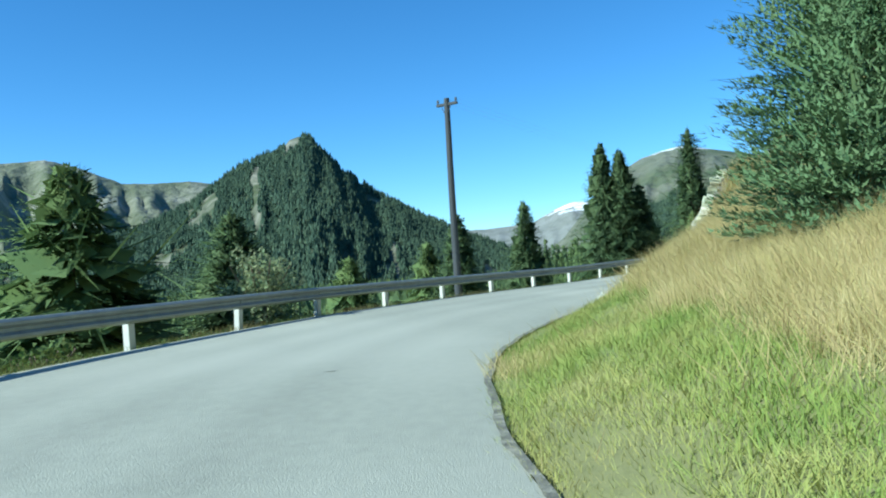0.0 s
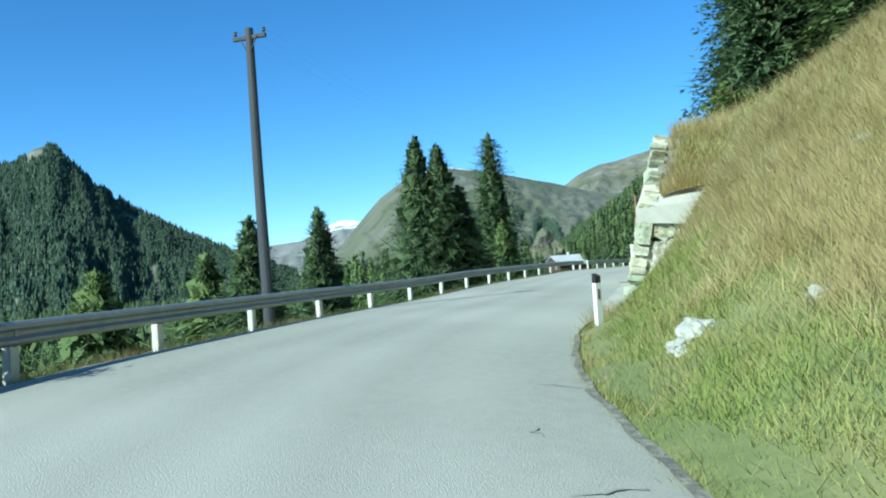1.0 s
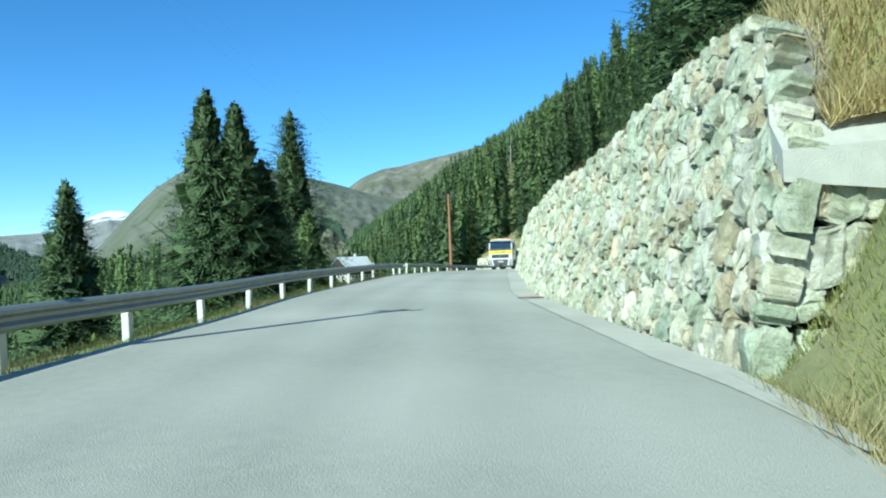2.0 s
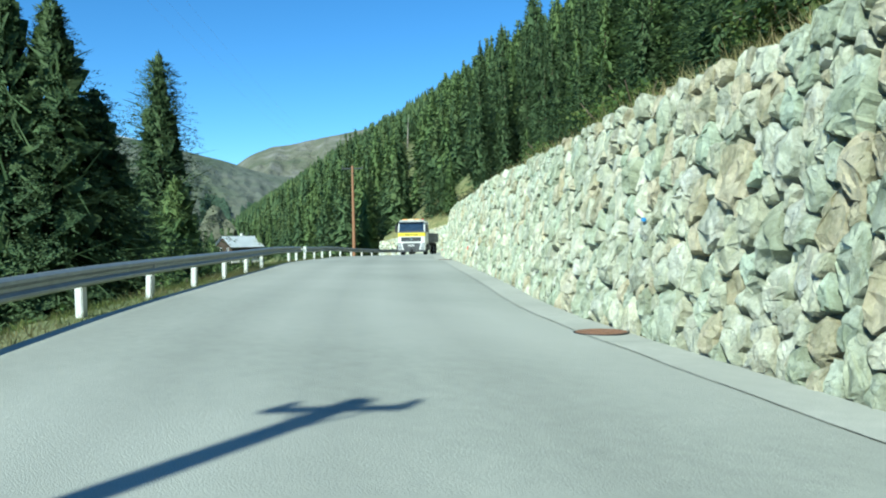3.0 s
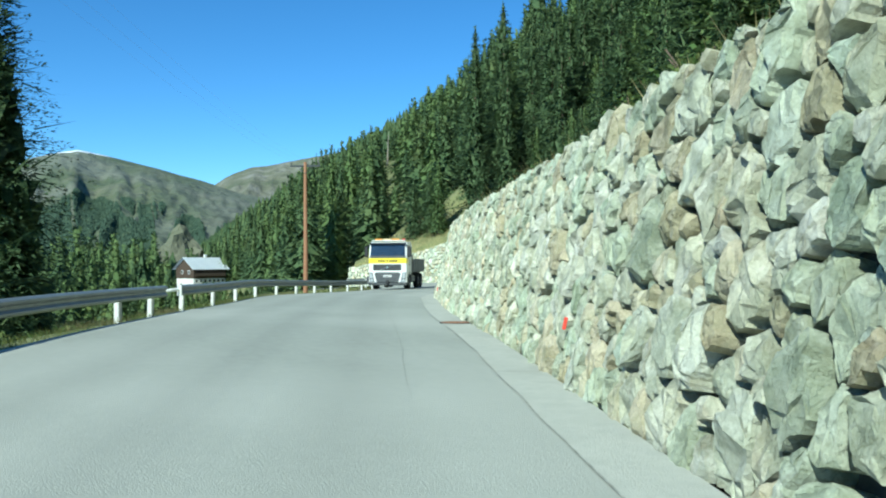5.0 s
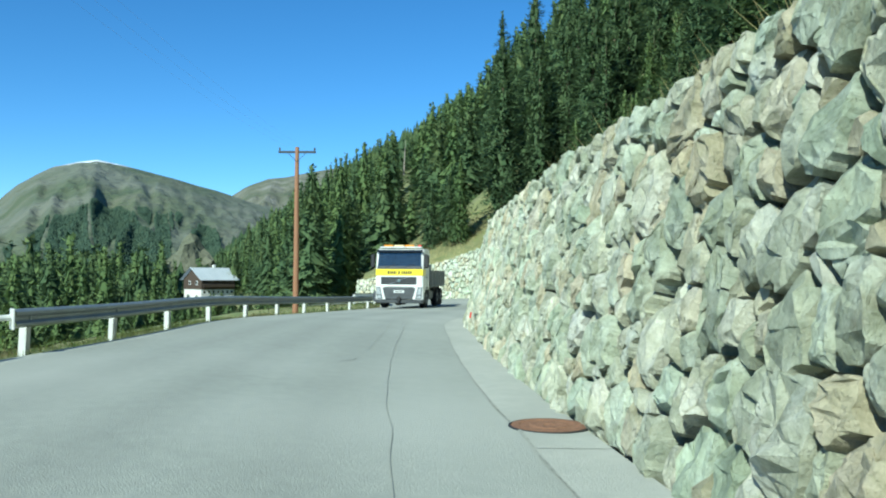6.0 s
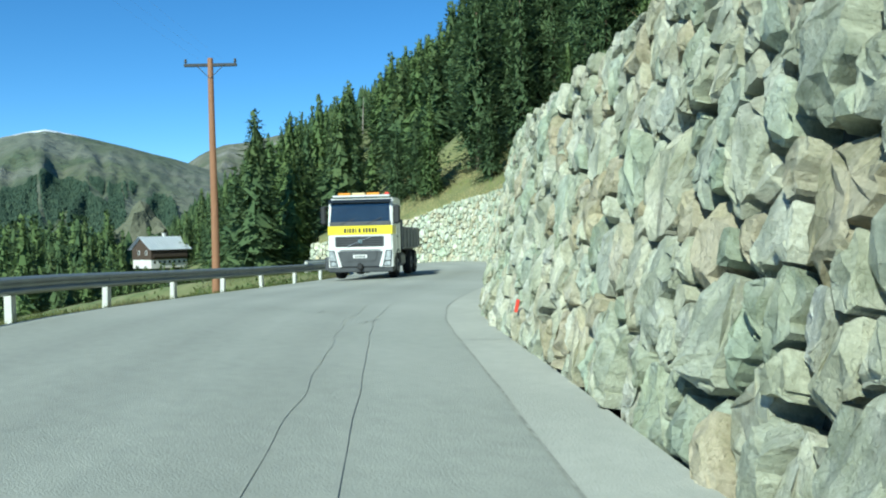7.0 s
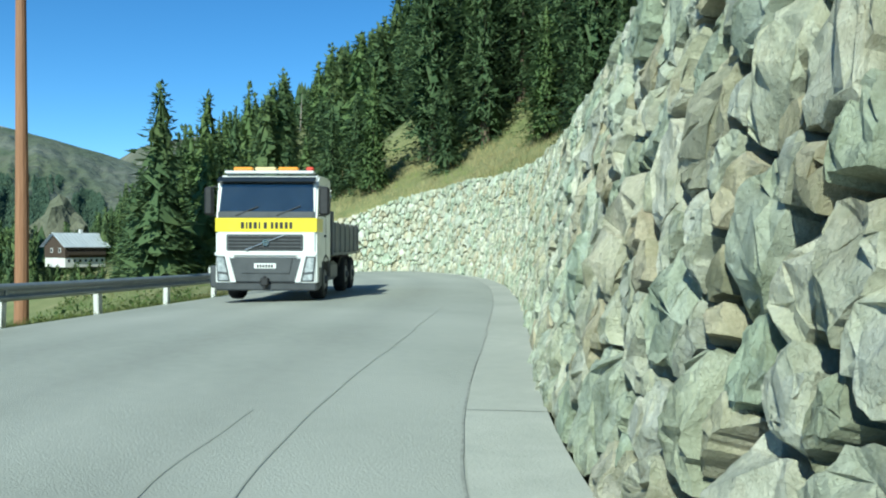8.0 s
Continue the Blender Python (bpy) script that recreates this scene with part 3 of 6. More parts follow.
def road_z(x, y):
    k = int(np.argmin((RC[:, 0] - x) ** 2 + (RC[:, 1] - y) ** 2))
    j = int(np.argmin((LC[:, 0] - x) ** 2 + (LC[:, 1] - y) ** 2))
    a = math.hypot(x - RC[k, 0], y - RC[k, 1])
    b = math.hypot(x - LC[j, 0], y - LC[j, 1])
    f = a / (a + b)
    return RC[k, 2] * (1 - f) + LC[j, 2] * f + 0.05 * math.sin(math.pi * f)


# ---------------------------------------------------------------- road details
def strip(name, s0, s1, near, far, lift, mat, label, category, parent=None, wob=0.0, step=0.5):
    """A thin band along the right edge, between two distances from it."""
    rows, k = [], 0
    for s in np.arange(s0, s1, step):
        p, n = along(RS, RC, RN, s)
        a = near + wob * sphere_noise(s * 0.7, 3.1)
        b = a + (far - near) * (1 + 0.5 * (wob > 0) * sphere_noise(s * 2.1, 9.1)) * (min(1.0, 0.15 + (s - s0) / 5.0) if s1 - s0 > 20 else 1.0)
        for d in (a, b):
            x, y = p.x - n.x * d, p.y - n.y * d
            rows.append((x, y, road_z(x, y) + lift))
        k += 1
    ob = new(name, mesh_from(name, np.array(rows), sheet(k, 2), [mat]))
    if parent:
        ob.parent = parent
        return ob
    return tagged(ob, label, category, kind="structure")


strip("gutter", WALL_START - 3, WALL_END, -0.1, 0.5, 0.008, M["concrete"], "pale concrete gutter strip along the wall", "gutter", step=0.4)
strip("kerb", 1.0, WALL_START - 6, -0.05, 0.03, 0.01, M["dirt"], "dark broken asphalt edge beside the grass bank", "road edge", wob=0.09, step=0.12)
strip("seam", WALL_START + 3, WALL_END, 0.5, 0.517, 0.012, M["tar"], "", "", road, 0.04, 0.3)
strip("seam", WALL_START + 34, WALL_START + 78, 1.58, 1.588, 0.01, M["tar_faint"], "", "", road, 0.04, 0.3)
strip("seam", WALL_START + 52, WALL_START + 66, 2.0, 2.007, 0.01, M["tar_faint"], "", "", road, 0.12, 0.2)
for s in np.arange(WALL_START + 6, WALL_END - 4, 7.5):
    strip("joint", s, s + 0.03, -0.1, 0.5, 0.012, M["tar"], "", "", road, 0.0, 0.016)


def crack(x, y, length, turn, width):
    pts = []
    for i in range(8):
        f = i / 7
        pts.append((x + math.cos(turn) * length * f + 0.12 * sphere_noise(i * 0.9, x), y + math.sin(turn) * length * f + 0.12 * sphere_noise(i * 0.9, y + 5)))
    rows = []
    for i, (a, b) in enumerate(pts):
        w = width * (0.3 + math.sin(math.pi * i / 7))
        for sgn in (-1, 1):
            px, py = a - math.sin(turn) * w * sgn, b + math.cos(turn) * w * sgn
            rows.append((px, py, road_z(px, py) + 0.011))
    ob = new("crack", mesh_from("crack", np.array(rows), sheet(8, 2), [M["tar"]]))
    ob.parent = road


for args in ((-4.0, 3.2, 1.2, 0.6, 0.006), (-3.3, 5.2, 0.4, 0.1, 0.012), (-3.0, 6.6, 0.35, 1.5, 0.01), (-1.9, 8.4, 0.8, 2.2, 0.01), (-1.75, 8.7, 0.5, 0.9, 0.012), (-5.2, 0.6, 0.25, 0.9, 0.02),
             (31.6, 72.4, 0.8, 0.6, 0.012), (32.0, 74.4, 0.7, 0.9, 0.01), (25.0, 63.4, 0.7, 0.5, 0.012)):
    crack(*args)


def manhole(x, y):
    z = road_z(x, y) + 0.012
    t = thing("manhole_cover", pose(x, y, z), "rusty round iron manhole cover set in the gutter", "manhole cover", "manhole covers in the gutter")
    bm = bmesh.new()
    rings = []
    for q, h in ((0.33, -0.02), (0.33, 0.012), (0.27, 0.014), (0.25, 0.006), (0.17, 0.006), (0.155, 0.014), (0.05, 0.014), (0.04, 0.006)):
        rings.append([bm.verts.new((q * math.cos(a), q * math.sin(a), h)) for a in [2 * math.pi * k / 28 for k in range(28)]])
    for a, b in zip(rings, rings[1:]):
        for k in range(28):
            bm.faces.new((a[k], a[(k + 1) % 28], b[(k + 1) % 28], b[k]))
    bm.faces.new(rings[-1])
    part("cover", bm, M["rust"], t)
    ring = tube([(0.345 * math.cos(a), 0.345 * math.sin(a), 0.0) for a in np.linspace(0, 2 * math.pi, 33)], 0.012, 5)
    part("frame", ring, M["black"], t, "dark iron frame ring")


manhole(8.9, 31.8)
manhole(24.15, 57.7)


# ---------------------------------------------------------------- guardrail
BEAM = [(0.0, 0.44), (0.03, 0.455), (0.08, 0.48), (0.085, 0.52), (0.03, 0.57), (0.025, 0.62), (0.08, 0.665), (0.085, 0.71), (0.035, 0.745), (0.0, 0.755)]


def beam(s0, s1, parent):
    """W-shaped beam between two arc lengths of the left edge, on its road side."""
    rows, k = [], 0
    for s in np.arange(s0, s1 + 0.01, 1.0):
        p, n = along(LS, LC, LN, s)
        for d, z in BEAM:
            q = p + n * (0.07 + d)
            rows.append((q.x, q.y, p.z + z - 0.03))
        for d, z in BEAM[::-1]:
            q = p + n * (0.066 + d)
            rows.append((q.x, q.y, p.z + z - 0.026))
        k += 1
    f = sheet(k, 20).tolist()
    f += [[i * 20 + 19, (i + 1) * 20 + 19, (i + 1) * 20, i * 20] for i in range(k - 1)]
    me = mesh_from("beam", np.array(rows), f, [M["galvanised"]])
    ob = new("beam", me)
    ob.parent = parent
    return ob


def rail_post_mesh():
    bm = join(solid(-0.06, 0.06, -0.09, -0.07, -0.6, 0.66), solid(-0.06, 0.06, 0.07, 0.09, -0.6, 0.66), solid(-0.008, 0.008, -0.07, 0.07, -0.6, 0.66))
    bm = join(bm, solid(0.03, 0.062, -0.09, 0.09, -0.6, 0.4, 0.004))
    me = bpy.data.meshes.new("post")
    bm.to_mesh(me)
    bm.free()
    me.materials.append(M["post"])
    return me


def spacer_mesh():
    bm = solid(0.05, 0.1, -0.04, 0.04, 0.46, 0.7, 0.006)
    me = bpy.data.meshes.new("spacer")
    bm.to_mesh(me)
    bm.free()
    me.materials.append(M["galvanised"])
    return me


POST, SPACER = rail_post_mesh(), spacer_mesh()


def guardrail(s0, s1, posts, label):
    rail = thing("guardrail", Matrix.Identity(4), label, "guardrail", "guardrails along the road")
    s = s0
    while s < s1 - 0.5:
        e = min(s + 16.0, s1)
        beam(s, e, rail)
        s = e
    for i, q in enumerate(posts):
        p, n = along(LS, LC, LN, q)
        ob = new("post", POST)
        ob.parent = rail
        ob.matrix_local = Matrix.Translation(p) @ pose(0, 0, 0, random.uniform(-1, 1), random.uniform(-1.5, 2.5), math.degrees(math.atan2(n.y, n.x)) + random.uniform(-4, 4))
        sp = new("spacer", SPACER)
        sp.parent = ob
    return rail


Q0 = arc_at(LS, LC, -9.66, 5.21)
GAP = arc_at(LS, LC, 21.2, 67.4)
first = [Q0 + 4.0 * i for i in range(-8, 15)]
first = [q for q in first if q < GAP - 6.2 and q > 1] + [GAP - 5.2, GAP - 2.6]
guardrail(1.0, GAP - 1.2, first, "long galvanised steel guardrail with pale posts")
HU = arc_at(LS, LC, 21.53, 67.91)
HD = arc_at(LS, LC, 43.88, 95.97)
second = [HU + 4.0 * i for i in range(0, 14)]
r2 = guardrail(HU - 0.6, second[-1] + 0.8, second, "galvanised steel guardrail with a flared end on grass")
p, n = along(LS, LC, LN, HU - 0.65)
t = Vector((-n.y, n.x, 0))
bm = tube([p + n * 0.1 + Vector((0, 0, 0.6)) - t * 0.05, p - n * 0.05 + Vector((0, 0, 0.58)) - t * 0.25, p - n * 0.25 + Vector((0, 0, 0.55)) - t * 0.35], 0.05, 8)
bm = join(bm, solid(-0.02, 0.02, -0.17, 0.17, -0.17, 0.17, 0.01))
for v in bm.verts[-24:]:
    v.co = v.co + p + n * 0.12 + Vector((0, 0, 0.57)) - t * 0.02
part("end_plate", bm, M["post"], r2, "pale bent end plate")


# ---------------------------------------------------------------- utility poles, wires
def utility_pole(x, y, top, base_r, top_r, mat, wood, arm, turn):
    z = ground_at(x, y) - 0.6
    t = thing("utility_pole", pose(x, y, z, 0, 0, turn), wood, "utility pole", "power line poles")
    h = top - z
    bm = bmesh.new()
    rings = []
    for i in range(13):
        f = i / 12
        r = base_r + (top_r - base_r) * f
        ox, oy = 0.025 * math.sin(5 * f + x), 0.02 * math.sin(4 * f + 1)
        rings.append([bm.verts.new((ox * (1 - f) + r * math.cos(a), oy * (1 - f) + r * math.sin(a), h * f)) for a in [2 * math.pi * k / 12 for k in range(12)]])
    for a, b in zip(rings, rings[1:]):
        for k in range(12):
            bm.faces.new((a[k], a[(k + 1) % 12], b[(k + 1) % 12], b[k]))
    bm.faces.new(rings[-1])
    part("shaft", bm, mat, t)
    bar = part("crossarm", solid(-arm, arm, -0.05, 0.05, h - 0.3, h - 0.19, 0.008), M["pole_dark"], t, "dark steel crossarm")
    for d in (-arm + 0.06, 0.0, arm - 0.06):
        ins = join(rod((d, 0, h - 0.19), (d, 0, h - 0.02), 0.03, 0.022, 8), rod((d, 0, h - 0.13), (d, 0, h - 0.08), 0.062, 0.045, 10), rod((d, 0, h - 0.06), (d, 0, h - 0.02), 0.05, 0.035, 10))
        part("insulator", ins, M["plastic_grey"], bar, "dark ceramic insulator")
    part("brace", join(rod((-arm * 0.55, -0.06, h - 0.24), (0, -0.1, h - 0.75), 0.014), rod((arm * 0.55, -0.06, h - 0.24), (0, -0.1, h - 0.75), 0.014)), M["pole_dark"], t)
    return t, h + z


P1 = (-4.86, 24.32, 7.8)
P2 = (37.0, 91.2, 7.85)
utility_pole(*P1, 0.17, 0.11, M["pole_dark"], "tall dark weathered wooden utility pole behind the guardrail", 0.5, -30)
utility_pole(*P2, 0.16, 0.1, M["pole_brown"], "tall reddish-brown wooden utility pole behind the guardrail", 0.95, -36)


def wire(a, b, sag):
    pts = [Vector(a).lerp(Vector(b), f) - Vector((0, 0, sag * 4 * f * (1 - f))) for f in np.linspace(0, 1, 21)]
    t = thing("power_wire", Matrix.Identity(4), "thin dark overhead power wire between two poles", "wire", "overhead wires")
    part("strand", tube(pts, 0.0016, 4), M["galvanised"], t)


for k in (-0.42, 0.0, 0.42):
    wire((P1[0] + k * 0.87, P1[1] - k * 0.5, P1[2] - 0.02), (P2[0] + k * 0.8, P2[1] - k * 0.58, P2[2] - 0.02), 1.7)


# ---------------------------------------------------------------- delineator post
def delineator(x, y):
    z = ground_at(x, y)
    t = thing("delineator_post", pose(x, y, z, 1.5, -1, 20), "white plastic roadside marker post with a black top in grass", "marker post")
    def body(z0, z1, skew=0.0):
        bm = bmesh.new()
        lo = [(-0.06, -0.05), (0.06, -0.05), (0.05, 0.045), (0.0, 0.06), (-0.05, 0.045)]
        a = [bm.verts.new((px, py, z0)) for px, py in lo]
        b = [bm.verts.new((px, py, z1 + (skew if py > 0 else 0))) for px, py in lo]
        bm.faces.new(a[::-1])
        bm.faces.new(b)
        for i in range(5):
            bm.faces.new((a[i], a[(i + 1) % 5], b[(i + 1) % 5], b[i]))
        return bm
    part("shaft", body(-0.3, 0.78), M["white"], t)
    part("cap", body(0.78, 0.9, 0.04), M["black"], t, "black slanted cap")
    part("reflector", solid(-0.02, 0.02, -0.056, -0.05, 0.5, 0.68, 0.002), M["reflector"], t, "dark red reflector strip")


delineator(0.72, 14.75)


# ---------------------------------------------------------------- conifers
def sprays(base, direction, length, width, up):
    """Quads, one small spray of needles each."""
    d = direction / np.maximum(1e-6, np.linalg.norm(direction, axis=1))[:, None]
    w = np.cross(d, up)
    w /= np.maximum(1e-6, np.linalg.norm(w, axis=1))[:, None]
    l, k = length[:, None], width[:, None]
    v = np.stack([base, base + d * l * 0.45 + w * k, base + d * l, base + d * l * 0.45 - w * k], 1).reshape(-1, 3)
    return v


def fast_mesh(name, v, n, mat, normal=None):
    """A mesh of separate faces of n corners each, straight from an array; normal leans the shading of loose foliage outward."""
    v = np.asarray(v, dtype=np.float32)
    if normal is not None:
        f = v.reshape(-1, n, 3)
        turned = np.einsum("ij,ij->i", np.cross(f[:, 1] - f[:, 0], f[:, 2] - f[:, 0]), normal.reshape(-1, n, 3).mean(1)) < 0
        f[turned] = f[turned][:, ::-1]
        v = f.reshape(-1, 3)
    me = bpy.data.meshes.new(name)
    count = len(v) // n
    me.vertices.add(len(v))
    me.vertices.foreach_set("co", np.ascontiguousarray(v).ravel())
    me.loops.add(len(v))
    me.loops.foreach_set("vertex_index", np.arange(len(v), dtype=np.int32))
    me.polygons.add(count)
    me.polygons.foreach_set("loop_start", np.arange(0, len(v), n, dtype=np.int32))
    me.materials.append(mat)
    me.update(calc_edges=True)
    me.validate()
    if normal is not None:
        me.polygons.foreach_set("use_smooth", np.ones(count, dtype=bool))
        k = normal / np.maximum(1e-6, np.linalg.norm(normal, axis=1))[:, None]
        me.attributes.new("custom_normal", "FLOAT_VECTOR", "POINT").data.foreach_set("vector", np.ascontiguousarray(k, dtype=np.float32).ravel())
    return me


def crown_normals(v, seed, up=0.55, loose=0.3):
    """Directions away from the stem for the corners of a crown's needle sprays."""
    g = np.random.default_rng(seed)
    c = v.reshape(-1, 3, 3).mean(1)
    r = np.hypot(c[:, 0], c[:, 1])[:, None]
    k = np.c_[c[:, :2] / np.maximum(1e-4, r), np.full(len(c), up)] + g.normal(0, loose, c.shape)
    return np.repeat(k, 3, axis=0)


def slivers(v):
    """The outer three corners of each spray."""
    return v.reshape(-1, 4, 3)[:, 1:].reshape(-1, 3)


def conifer_crown(h, r, seed, whorls, arms, per, size, low=0.06, droop=0.35, lean=0.95, ragged=0.2, fat=1.0, lift=-0.3, spread=0.5, fill=3):
    """Needle sprays on drooping limbs in whorls: a crown with gaps and an uneven outline."""
    g = np.random.default_rng(seed)
    b, d, l, w = [], [], [], []
    turn0 = g.uniform(0, 6.28)
    for i in range(whorls):
        f = low + (0.985 - low) * (i + g.uniform(-0.3, 0.3)) / whorls
        f = min(max(f, low), 0.985)
        reach = r * (1 - f) ** lean
        n = max(4, int(arms * (0.7 + 0.3 * (1 - f))))
        for k in range(n):
            a = turn0 + 2 * math.pi * k / n + i * 2.4 + g.normal(0, 0.25)
            R = max(0.08 * r, reach * (1 + min(0.32, g.normal(0, ragged))))
            m = max(4, int(per * (0.35 + 0.65 * R / r)))
            t = np.sort(g.uniform(0.12, 1.0, m))
            out = np.array([math.cos(a), math.sin(a), 0])
            side = np.array([-math.sin(a), math.cos(a), 0])
            rise = 0.25 * f
            z = h * f + R * (rise * t - droop * (1 - f * 0.6) * t ** 2)
            p = out * (R * t)[:, None] + side * (g.normal(0, 0.06, m) * R)[:, None]
            p[:, 2] = z + g.normal(0, 0.02 * size * 4, m)
            dirv = out * g.uniform(0.5, 1.1, m)[:, None] + side * g.normal(0, spread, m)[:, None]
            dirv[:, 2] = g.normal(lift, 0.3, m) + 0.5 * f
            b.append(p)
            d.append(dirv)
            # the limb itself
            b.append(np.array([[0, 0, h * f]]))
            d.append(np.array([[out[0] * R, out[1] * R, R * (rise - droop * (1 - f * 0.6))]]))
            l.append(np.array([R * 1.02]))
            w.append(np.array([size * 0.16]))
            # broad shoots close to the stem
            q = fill
            t = g.uniform(0.05, 0.5, q)
            p = out * (R * t)[:, None] + side * (g.normal(0, 0.1, q) * R)[:, None]
            p[:, 2] = h * f - droop * 0.4 * R * t + g.normal(0, 0.3 * size, q)
            e = out + side * g.normal(0, 0.6, q)[:, None]
            e[:, 2] = g.normal(lift * 0.6, 0.5, q)
            b.append(p)
            d.append(e)
            l.append(np.minimum(size * g.uniform(1.6, 2.6, q), 0.75 * R + 0.3 * size))
            w.append(size * fat * g.uniform(0.3, 0.5, q) * (0.5 + 0.5 * (1 - f)))
            l.append(size * g.uniform(0.7, 1.5, m) * (0.55 + 0.45 * (1 - f)))
            w.append(size * fat * g.uniform(0.18, 0.34, m) * (0.55 + 0.45 * (1 - f)))
    m = 14
    top = np.zeros((m, 3))
    top[:, 2] = h * g.uniform(0.93, 1.0, m)
    td = g.normal(0, 0.5, (m, 3))
    td[:, 2] = 1.2
    b.append(top)
    d.append(td)
    l.append(np.full(m, size * 0.9))
    w.append(np.full(m, size * 0.2))
    b, d, l, w = np.vstack(b), np.vstack(d), np.concatenate(l), np.concatenate(w)
    up = g.normal(0, 0.3, b.shape)
    up[:, 2] = 1
    return sprays(b, d, l, w, up)


def trunk_bm(h, r, lean=0.0):
    bm = bmesh.new()
    rings = []
    for i in range(9):
        f = i / 8
        rr = r * (1 - 0.9 * f) * (1.25 if i == 0 else 1)
        rings.append([bm.verts.new((rr * math.cos(a) + lean * f * f, rr * math.sin(a), h * f - 0.4 * (i == 0))) for a in [2 * math.pi * k / 8 for k in range(8)]])
    for a, b in zip(rings, rings[1:]):
        for k in range(8):
            bm.faces.new((a[k], a[(k + 1) % 8], b[(k + 1) % 8], b[k]))
    return bm


def far_trees(x, y, z, h, r, tiers, flaps, seed):
    """Jagged tiers of needle flaps for many trees at once."""
    g = np.random.default_rng(seed)
    n = len(x)
    v = []
    for i in range(tiers):
        f = i / tiers
        z1 = z + h * min(1.0, 0.1 + 0.9 * (f + 1.6 / tiers))
        z0 = z + h * (0.1 + 0.9 * f)
        R = r * (1 - f) ** 0.8
        for k in range(flaps):
            a = 2 * math.pi * (k + 0.5 * (i % 2)) / flaps + g.uniform(-0.3, 0.3, n)
            sp = math.pi / flaps * g.uniform(0.8, 1.25, n)
            ra, rb = R * g.uniform(0.6, 1.25, n), R * g.uniform(0.6, 1.25, n)
            da, db = g.uniform(-0.06, 0.06, n) * h, g.uniform(-0.06, 0.06, n) * h
            tip = np.c_[x, y, z1]
            pa = np.c_[x + ra * np.cos(a - sp), y + ra * np.sin(a - sp), z0 + da]
            pb = np.c_[x + rb * np.cos(a + sp), y + rb * np.sin(a + sp), z0 + db]
            v.append(np.stack([tip, pa, pb], 1))
    return np.stack(v, 1).reshape(-1, 3)


def conifer(name, label, category, h, r, seed, whorls, arms, per, size, mat, group="", body=0.0, **kw):
    t = thing(name, Matrix.Identity(4), label, category, group)
    part("trunk", trunk_bm(h * 0.97, 0.018 * h + 0.03), M["bark"], t)
    v = slivers(conifer_crown(h, r, seed, whorls, arms, per, size, **kw))
    if body:
        one = np.ones(1)
        v = np.vstack([v, far_trees(one * 0, one * 0, one * 0, one * h, one * r * body, int(10 + h * 1.1), 17, seed)])
    c = new("crown", fast_mesh("crown", v, 3, mat, crown_normals(v, seed)))
    c.parent = t
    return t


def planted(tree, x, y, turn=0.0, size=1.0, sink=0.1):
    tree.matrix_world = pose(x, y, ground_at(x, y) - sink, 0, 0, turn) @ Matrix.Diagonal((size, size, size, 1))
    return tree


SPRUCE, LARCH = "dark green spruce on the valley side behind the guardrail", "yellow-green young larch behind the guardrail"
for x, y, top, r, label, mat, kw in (
        (4.57, 52.6, 9.35, 2.5, "tall dark spruce standing close beside its twin", "needles", {}),
        (5.9, 52.4, 8.75, 2.7, "dark broad spruce with low drooping limbs", "needles", {}),
        (7.3, 53.2, 6.2, 2.3, "dark lower spruce beside two taller ones", "needles", {}),
        (18.2, 84.9, 14.6, 3.1, "tall open-crowned blue-green pine behind the guardrail", "needles", dict(ragged=0.24, lean=0.62, low=0.08)),
        (15.2, 71.5, 4.9, 1.9, LARCH, "larch", {}),
        (-0.9, 67.1, 6.35, 2.6, SPRUCE, "needles", {}),
        (-5.6, 40.8, 3.95, 1.3, "small thin spruce behind the dark pole", "needles", {}),
        (-13.3, 10.0, 3.9, 2.6, "pale green larch on the slope below the guardrail", "larch", {}),
        (-11.1, 15.4, 2.95, 1.5, SPRUCE, "needles", {}),
        (-15.5, 26.0, 1.6, 1.8, LARCH, "larch", {}),
        (-10.5, 31.0, 1.7, 1.3, LARCH, "larch", {}),
        (-8.0, 46.0, 2.6, 1.6, "slim green larch on the slope", "larch", {})):
    h = top - ground_at(x, y) + 0.1
    fine = (0.72 if r < 2.8 and 50 < y < 54 else 1.0) if mat == "needles" else 0.75
    tr = conifer("spruce_tree" if mat == "needles" else "larch_tree", label, "tree", h, min(6.5, 1.5 * r / max(0.35, 1 - max(0.0, -ground_at(x, y)) / h) ** kw.get("lean", 0.95)), int(x * 31 + y * 7) % 9999 + 5, int(18 + h * 2.0), 12, 46 if fine > 0.73 else 80, 0.27 * fine + 0.008 * h * fine, M[mat], body=0.5, fat=0.85, fill=6, **kw)
    planted(tr, x, y)

# the big pine over the bank
pine = conifer("pine_tree", "large bushy green pine with thick limbs on the bank", "tree", 7.2, 2.05, 77, 66, 17, 150, 0.2, M["needles_pine"], low=0.03, droop=-0.06, lean=0.45, ragged=0.13, fat=0.42, lift=0.4, spread=0.8)
planted(pine, 2.35, 2.5, sink=0.7)

